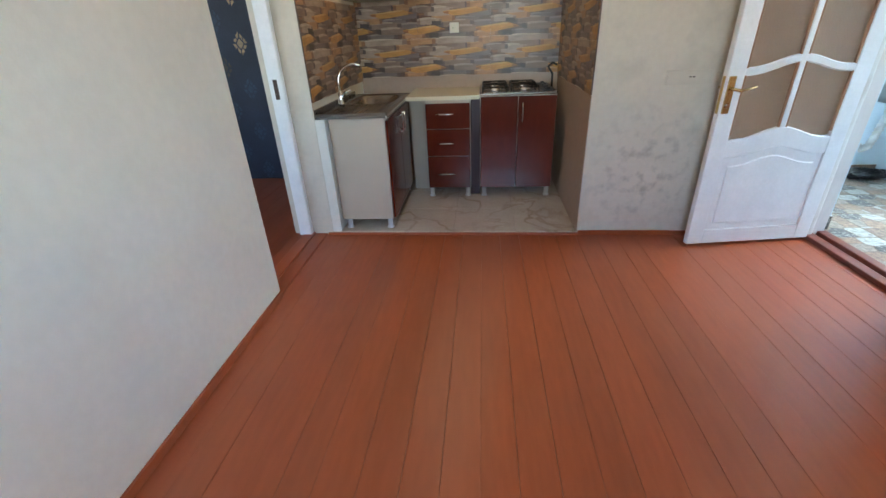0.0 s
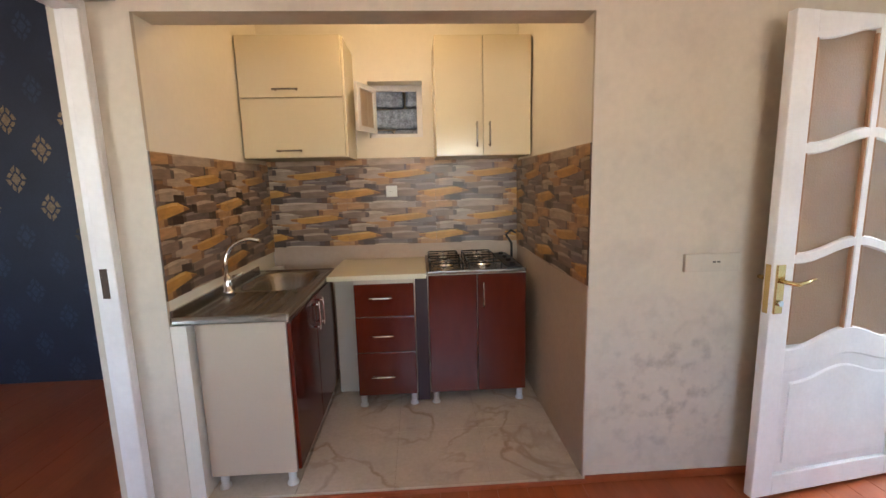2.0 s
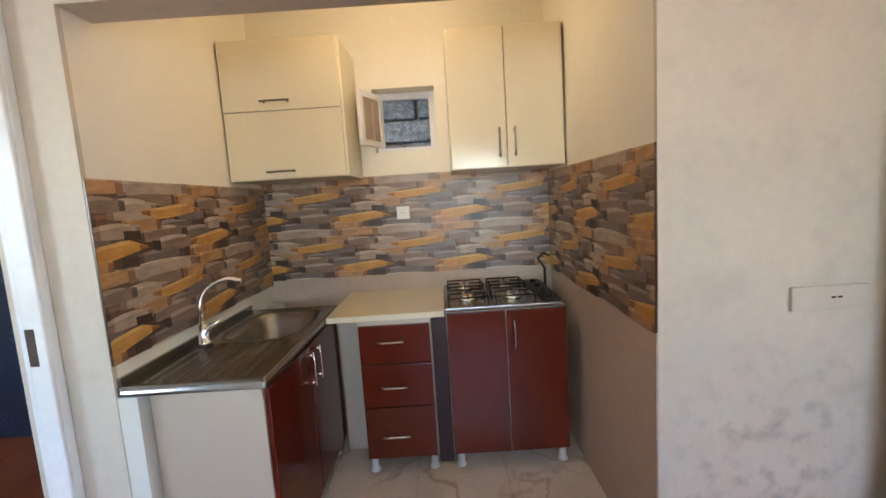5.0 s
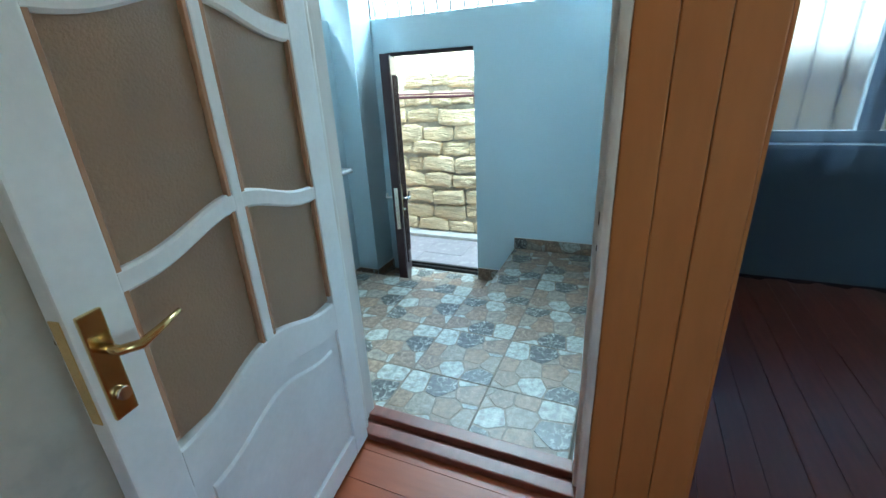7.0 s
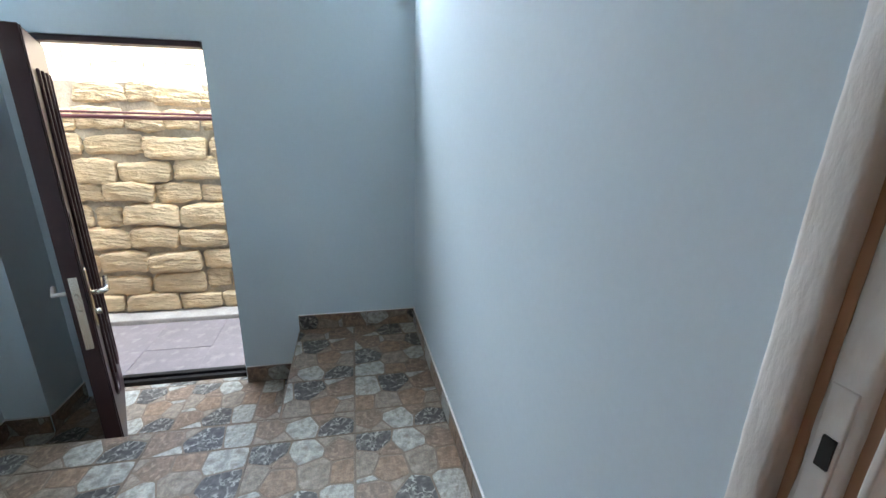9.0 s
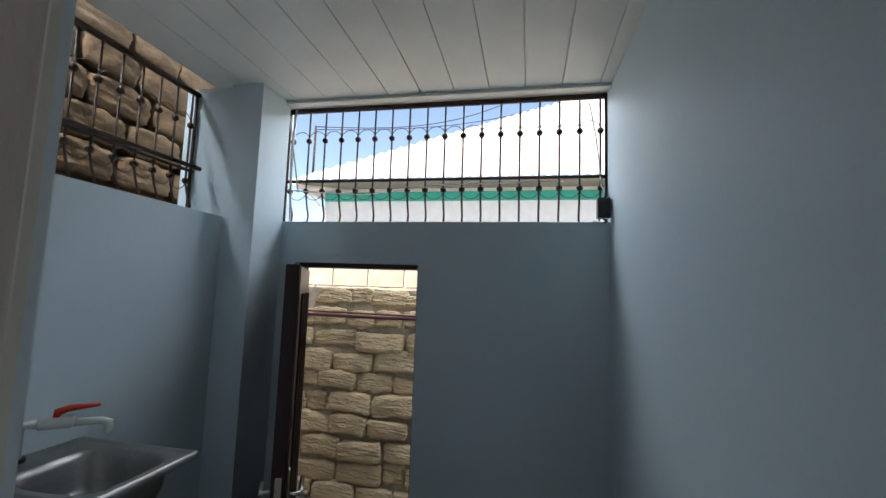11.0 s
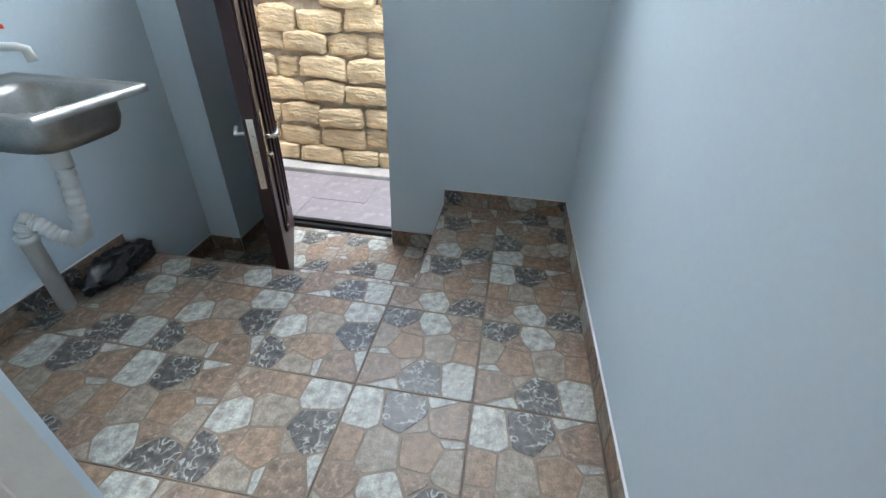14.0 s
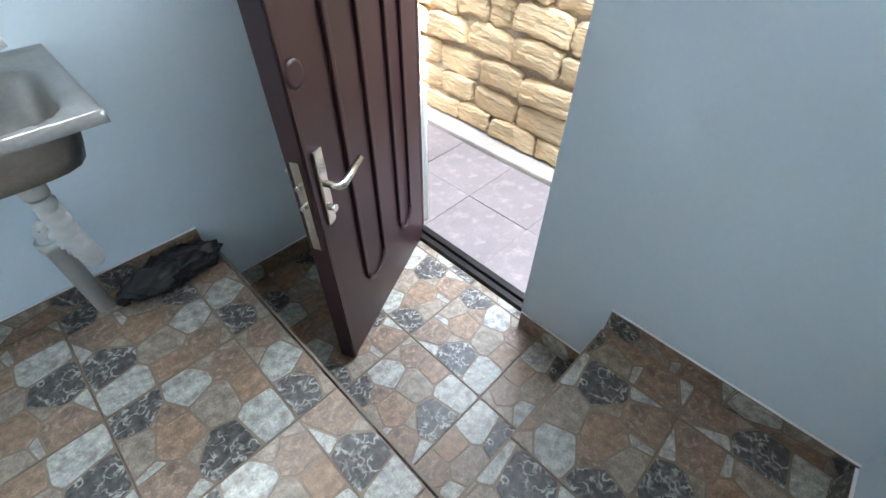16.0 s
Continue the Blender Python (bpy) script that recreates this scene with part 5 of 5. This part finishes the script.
stones = [(w, stone_mesh(i, w, 0.162)) for i, w in enumerate((0.24, 0.34, 0.38, 0.4, 0.44, 0.3, 0.52, 0.35, 0.39, 0.26, 0.36, 0.32, 0.18))]
z = -0.28
for course in range(9):
    y = -1.4 + rng.uniform(-0.2, 0)
    hh = rng.uniform(0.9, 1.12)
    while y < 3.6:
        w, me = rng.choice(stones)
        lift = rng.uniform(-0.012, 0.012)
        shared("stone", me, street, Matrix.Translation((6.77 + rng.uniform(-0.03, 0.02), y + w / 2, z + lift)) @ Matrix.Rotation(rng.uniform(-0.05, 0.05), 4, "X") @ Matrix.Diagonal((1, 1, hh * rng.uniform(0.84, 1.04), 1)))
        y += w + rng.uniform(0.0, 0.03)
    z += 0.172 * hh + 0.006
for y in (-0.6, -0.1, 0.46, 0.78, 1.02, 1.3, 1.86, 2.4):
    w, me = rng.choice(stones[:4])
    shared("stone", me, street, Matrix.Translation((6.8, y, 1.36 + rng.uniform(-0.02, 0.03))) @ Matrix.Diagonal((1, 0.9, rng.uniform(0.75, 1.1), 1)))
bm = bmesh.new()
for course in range(10):
    for side in ((-8, -1.5), (3.7, 9.5)):
        y = side[0]
        while y < side[1]:
            w = rng.uniform(0.26, 0.42)
            bm_box(6.62, 6.75, y, y + w, -0.35 + course * 0.163, -0.21 + course * 0.163, bm=bm, bevel=0.012)
            y += w + 0.02
tagged(part("far_stones", bm, M["stone_sand"], street), kind="stuff")

back = tagged(new("wall_yard"), "sunlit pale block wall beyond the lane wall", "wall", kind="structure")
part("backing", bm_box(8.6, 8.8, -6, 8, -0.46, 2.3), M["house_white"], back)
block = mesh_of("block", bm_box(-0.03, 0.05, -0.245, 0.245, -0.12, 0.12, bevel=0.006), [M["block_pale"]])
for r_ in range(5):
    for k in range(12):
        shared("block", block, back, pose(8.59, -1.6 + k * 0.51 + (0.25 if r_ % 2 else 0), 1.1 + r_ * 0.252))

# stone wall beyond the grille, built tall to keep sun off the lane
north = tagged(new("wall_north_neighbour"), "tall dark brown stone wall beside the porch", "wall", kind="structure")
part("backing", bm_box(2.2, 6.4, 2.12, 2.4, -0.46, 4.6), M["stone_dark"], north)
dk = [(w, stone_mesh(20 + i, w, 0.19)) for i, w in enumerate((0.34, 0.4, 0.46))]
for _, me in dk:
    me.materials[0] = M["stone_dark"]
for r_ in range(9):
    x = 3.3 + rng.uniform(-0.2, 0)
    while x < 6.1:
        w, me = rng.choice(dk)
        shared("stone", me, north, Matrix.Translation((x + w / 2, 2.14, 1.7 + r_ * 0.21)) @ Matrix.Rotation(math.pi / 2, 4, "Z"))
        x += w + 0.02
# unseen roof; its overhang also shades the lane wall
tagged(part("house_roof", bm_box(-4.2, 5.72, -5.2, 1.7, 2.86, 2.98), M["roof_white"]), "flat roof slab over the whole house", "roof", kind="structure")
# added slab, out of view, that darkens the gap outside the kitchen window
tagged(part("house_eave", bm_box(-4.2, 2.6, 1.7, 2.21, 2.86, 2.98), M["roof_white"]), "unseen slab keeping light out of the gap behind the kitchen", "roof", kind="structure")
tagged(part("house_wall_north", bm_box(1.9, 5.6, 1.62, 1.7, -0.46, 1.8), M["concrete"]), "plain outer wall of the house", "wall", kind="structure")

# ---- planks ----


def planks(parent, axis, a0, a1, b0, b1, z, width, seed, material):
    """Boards side by side from a0 to a1, running from b0 to b1."""
    r = random.Random(seed)
    a = a0
    while a < a1 - 0.02:
        w = min(width * r.uniform(0.85, 1.15), a1 - a)
        h = r.uniform(-0.0015, 0.0015)
        box = (a + 0.0006, a + w - 0.0006, b0, b1, -0.025 + z, z + h) if axis == "y" else (b0, b1, a + 0.0006, a + w - 0.0006, -0.025 + z, z + h)
        part("plank", bm_box(*box, bevel=0.0012), material, parent)
        a += w


planks(bpy.data.objects["floor"], "y", -0.11, 3.2, -3.61, -0.001, 0.0, 0.128, 3, M["wood_red"])
planks(bpy.data.objects["floor_side_room"], "x", -4.58, -1.06, 3.3, 5.41, 0.0, 0.125, 4, M["wood_maroon"])
planks(bpy.data.objects["floor_bedroom"], "y", -3.6, -0.37, -2.58, 1.399, 0.0, 0.13, 5, M["wood_red"])

# ---- kitchen floor tiles ----
kf = bpy.data.objects["floor_kitchen"]
for i in range(4):
    for j in range(3):
        x0, x1, y0, y1 = -0.06 + i * 0.45, min(-0.06 + (i + 1) * 0.45, 1.715), 0.003 + j * 0.45, min(0.003 + (j + 1) * 0.45, 1.335)
        part("tile", bm_box(x0 + 0.001, x1 - 0.001, y0 + 0.001, y1 - 0.001, 0.016, 0.024, bevel=0.0012), M["tile_marble"], kf)

# ---- porch floor tiles: printed flagstones in low relief ----
P = 0.4075
# one printed flagstone: centre, half width, kind (1 white, 2 orange, 3 brown, 4 grey, 5 dark)
SEEDS = ((0.79, 0.86, 0.15, 1), (0.84, 0.53, 0.17, 5), (0.965, 0.25, 0.05, 1), (0.78, 0.16, 0.15, 3),
         (0.46, 0.88, 0.12, 2), (0.445, 0.64, 0.15, 4), (0.5, 0.32, 0.155, 2), (0.645, 0.15, 0.05, 1),
         (0.42, 0.1, 0.13, 4), (0.2, 0.86, 0.13, 3), (0.17, 0.54, 0.15, 1), (0.29, 0.335, 0.08, 3),
         (0.115, 0.19, 0.15, 5), (0.05, 0.71, 0.06, 4), (0.05, 0.95, 0.05, 4), (0.715, 0.385, 0.04, 4))
STONES = [M["tile_base"], M["flag_white"], M["flag_orange"], M["flag_brown"], M["flag_grey"], M["flag_dark"]]


def clip(poly, n, d):
    out = []
    for p, q in zip(poly, poly[1:] + poly[:1]):
        sp, sq = p.dot(n) - d, q.dot(n) - d
        if sp <= 0:
            out.append(p)
        if (sp < 0 < sq) or (sq < 0 < sp):
            out.append(p.lerp(q, sp / (sp - sq)))
    return out


def shrink(poly, by):
    """The polygon moved in by a margin, its corners cut."""
    c = sum(poly, Vector((0, 0))) / len(poly)
    res = list(poly)
    for p, q in zip(poly, poly[1:] + poly[:1]):
        e = q - p
        if e.length < 1e-6:
            continue
        n = Vector((e.y, -e.x)).normalized()
        if (c - p).dot(n) > 0:
            n = -n
        res = clip(res, n, p.dot(n) - by)
        if len(res) < 3:
            return []
    cut = []
    for a, p, q in zip(res[-1:] + res[:-1], res, res[1:] + res[:1]):
        cut += [p.lerp(a, 0.2), p.lerp((a + q) / 2, 0.06), p.lerp(q, 0.2)]
    return cut


def flag_tile(turn, x0, x1, y0, y1):
    """A tile cut to x0..x1, y0..y1 of its square, its print turned by quarter turns."""
    g = 0.001
    bm = bm_box(x0 + g, x1 - g, y0 + g, y1 - g, -0.01, -0.0008, bevel=0.0008)
    pts = []
    for u, v, size, mi in SEEDS:
        for _ in range(turn):
            u, v = 1 - v, u
        pts.append((Vector((u * P, v * P)), (size * P) ** 2, mi))
    for s, weight, mi in pts:
        cell = [Vector(p) for p in ((x0 + g, y0 + g), (x1 - g, y0 + g), (x1 - g, y1 - g), (x0 + g, y1 - g))]
        for o, other, _ in pts:
            if o is not s and cell:
                n = (o - s)
                gap = n.length
                n.normalize()
                cell = clip(cell, n, s.dot(n) + (gap * gap + weight - other) / (2 * gap))
        if len(cell) < 3:
            continue
        cell = shrink(cell, 0.0034)
        if len(cell) < 3:
            continue
        c = sum(cell, Vector((0, 0))) / len(cell)
        low = [bm.verts.new((p.x, p.y, -0.0008)) for p in cell]
        top = [bm.verts.new((p.x + (c.x - p.x) * 0.03, p.y + (c.y - p.y) * 0.03, 0.0004)) for p in cell]
        m = len(cell)
        for k in range(m):
            bm.faces.new((low[k], low[(k + 1) % m], top[(k + 1) % m], top[k])).material_index = mi
        bm.faces.new(top).material_index = mi
    return mesh_of("tile", bm, STONES)


# quarter turns of the tiles nearest the door
TURNS = {(0, 0): 0, (1, 0): 0, (2, 0): 2, (0, -1): 3, (1, -1): 0, (2, -1): 2, (0, 1): 3, (1, 1): 3, (2, 1): 3, (2, 2): 3, (2, 3): 2, (3, 1): 2, (3, 0): 0, (3, -1): 0, (4, 0): 0, (4, -1): 1}
full = [flag_tile(t_, 0, P, 0, P) for t_ in range(4)]


def lay(x0, x1, y0, y1, z, ox, oy, seed, parent="floor_porch"):
    """Tiles on the grid through (ox, oy), cut at the bounds."""
    r = random.Random(seed)
    i0, i1 = math.floor((x0 - ox) / P + 1e-6), math.ceil((x1 - ox) / P - 1e-6)
    j0, j1 = math.floor((y0 - oy) / P + 1e-6), math.ceil((y1 - oy) / P - 1e-6)
    for i in range(i0, i1):
        for j in range(j0, j1):
            tx, ty = ox + i * P, oy + j * P
            c = (max(0, x0 - tx), min(P, x1 - tx), max(0, y0 - ty), min(P, y1 - ty))
            t_ = (0, 0, 3, 3, 0, 2)[r.randrange(6)]
            if parent != "floor_landing":
                t_ = TURNS.get((i, j), t_)
            whole = c[0] < 1e-4 and c[1] > P - 1e-4 and c[2] < 1e-4 and c[3] > P - 1e-4
            if c[1] - c[0] < 0.015 or c[3] - c[2] < 0.015:
                continue
            me = full[t_] if whole else flag_tile(t_, *c)
            shared("tile", me, bpy.data.objects[parent], pose(tx, ty, z + r.uniform(-0.0006, 0.0006)))


lay(3.345, 4.635, -0.87, 1.288, 0.0, 3.27, -0.452, 1)
lay(4.635, 5.448, -0.87, -0.125, 0.0, 3.27, -0.452, 2, "floor_platform")
lay(4.64, 5.518, -0.12, 1.288, -0.335, 4.66, -0.3, 3, "floor_landing")

# plinths of cut tile
plinth = tagged(new("baseboard_porch"), "plinth of cut flagstone-pattern tiles round the porch", "skirting", kind="structure")


def plinth_run(p, q, z0, z1, seed):
    p, q = Vector(p), Vector(q)
    r = random.Random(seed)
    d = (q - p)
    a, at_, L = math.atan2(d.y, d.x), 0.0, d.length
    while at_ < L - 0.01:
        w = min(P, L - at_)
        y0 = r.choice((0.02, 0.14, 0.27))
        me = flag_tile(r.randrange(4), 0, w, y0, y0 + (z1 - z0))
        c = p + d.normalized() * at_
        shared("tile", me, plinth, pose(c.x, c.y, z0, 0, 0, math.degrees(a)) @ pose(0, 0, -y0, 90))
        at_ += w
    if z1 != -0.012:
        shared("joint_filler", mesh_of("joint_filler", bm_box(0, L, 0.0, 0.008, z1, z1 + 0.003, bevel=0.0008), [M["paint_white"]]), plinth, Matrix.Translation((p.x, p.y, 0)) @ Matrix.Rotation(a, 4, "Z"), "thin white filler line")


plinth_run((5.438, -0.125), (5.438, -0.84), 0.0, 0.1, 1)
plinth_run((5.43, -0.826), (3.29, -0.88), 0.0, 0.1, 2)
plinth_run((5.438, 0.205), (5.438, -0.125), -0.335, -0.225, 3)
plinth_run((4.64, 1.278), (5.165, 1.278), -0.335, -0.235, 4)
plinth_run((5.153, 1.29), (5.153, 1.09), -0.335, -0.235, 5)
plinth_run((5.165, 1.078), (5.45, 1.078), -0.335, -0.235, 6)
plinth_run((3.44, 1.278), (4.62, 1.278), 0.0, 0.1, 7)
plinth_run((3.444, 0.09), (3.444, 1.28), 0.0, 0.1, 8)
plinth_run((3.33, 0.078), (3.44, 0.078), 0.0, 0.1, 9)
plinth_run((4.64, -0.13), (5.44, -0.13), -0.335, -0.012, 10)
plinth_run((4.642, 1.28), (4.642, -0.13), -0.335, -0.012, 11)
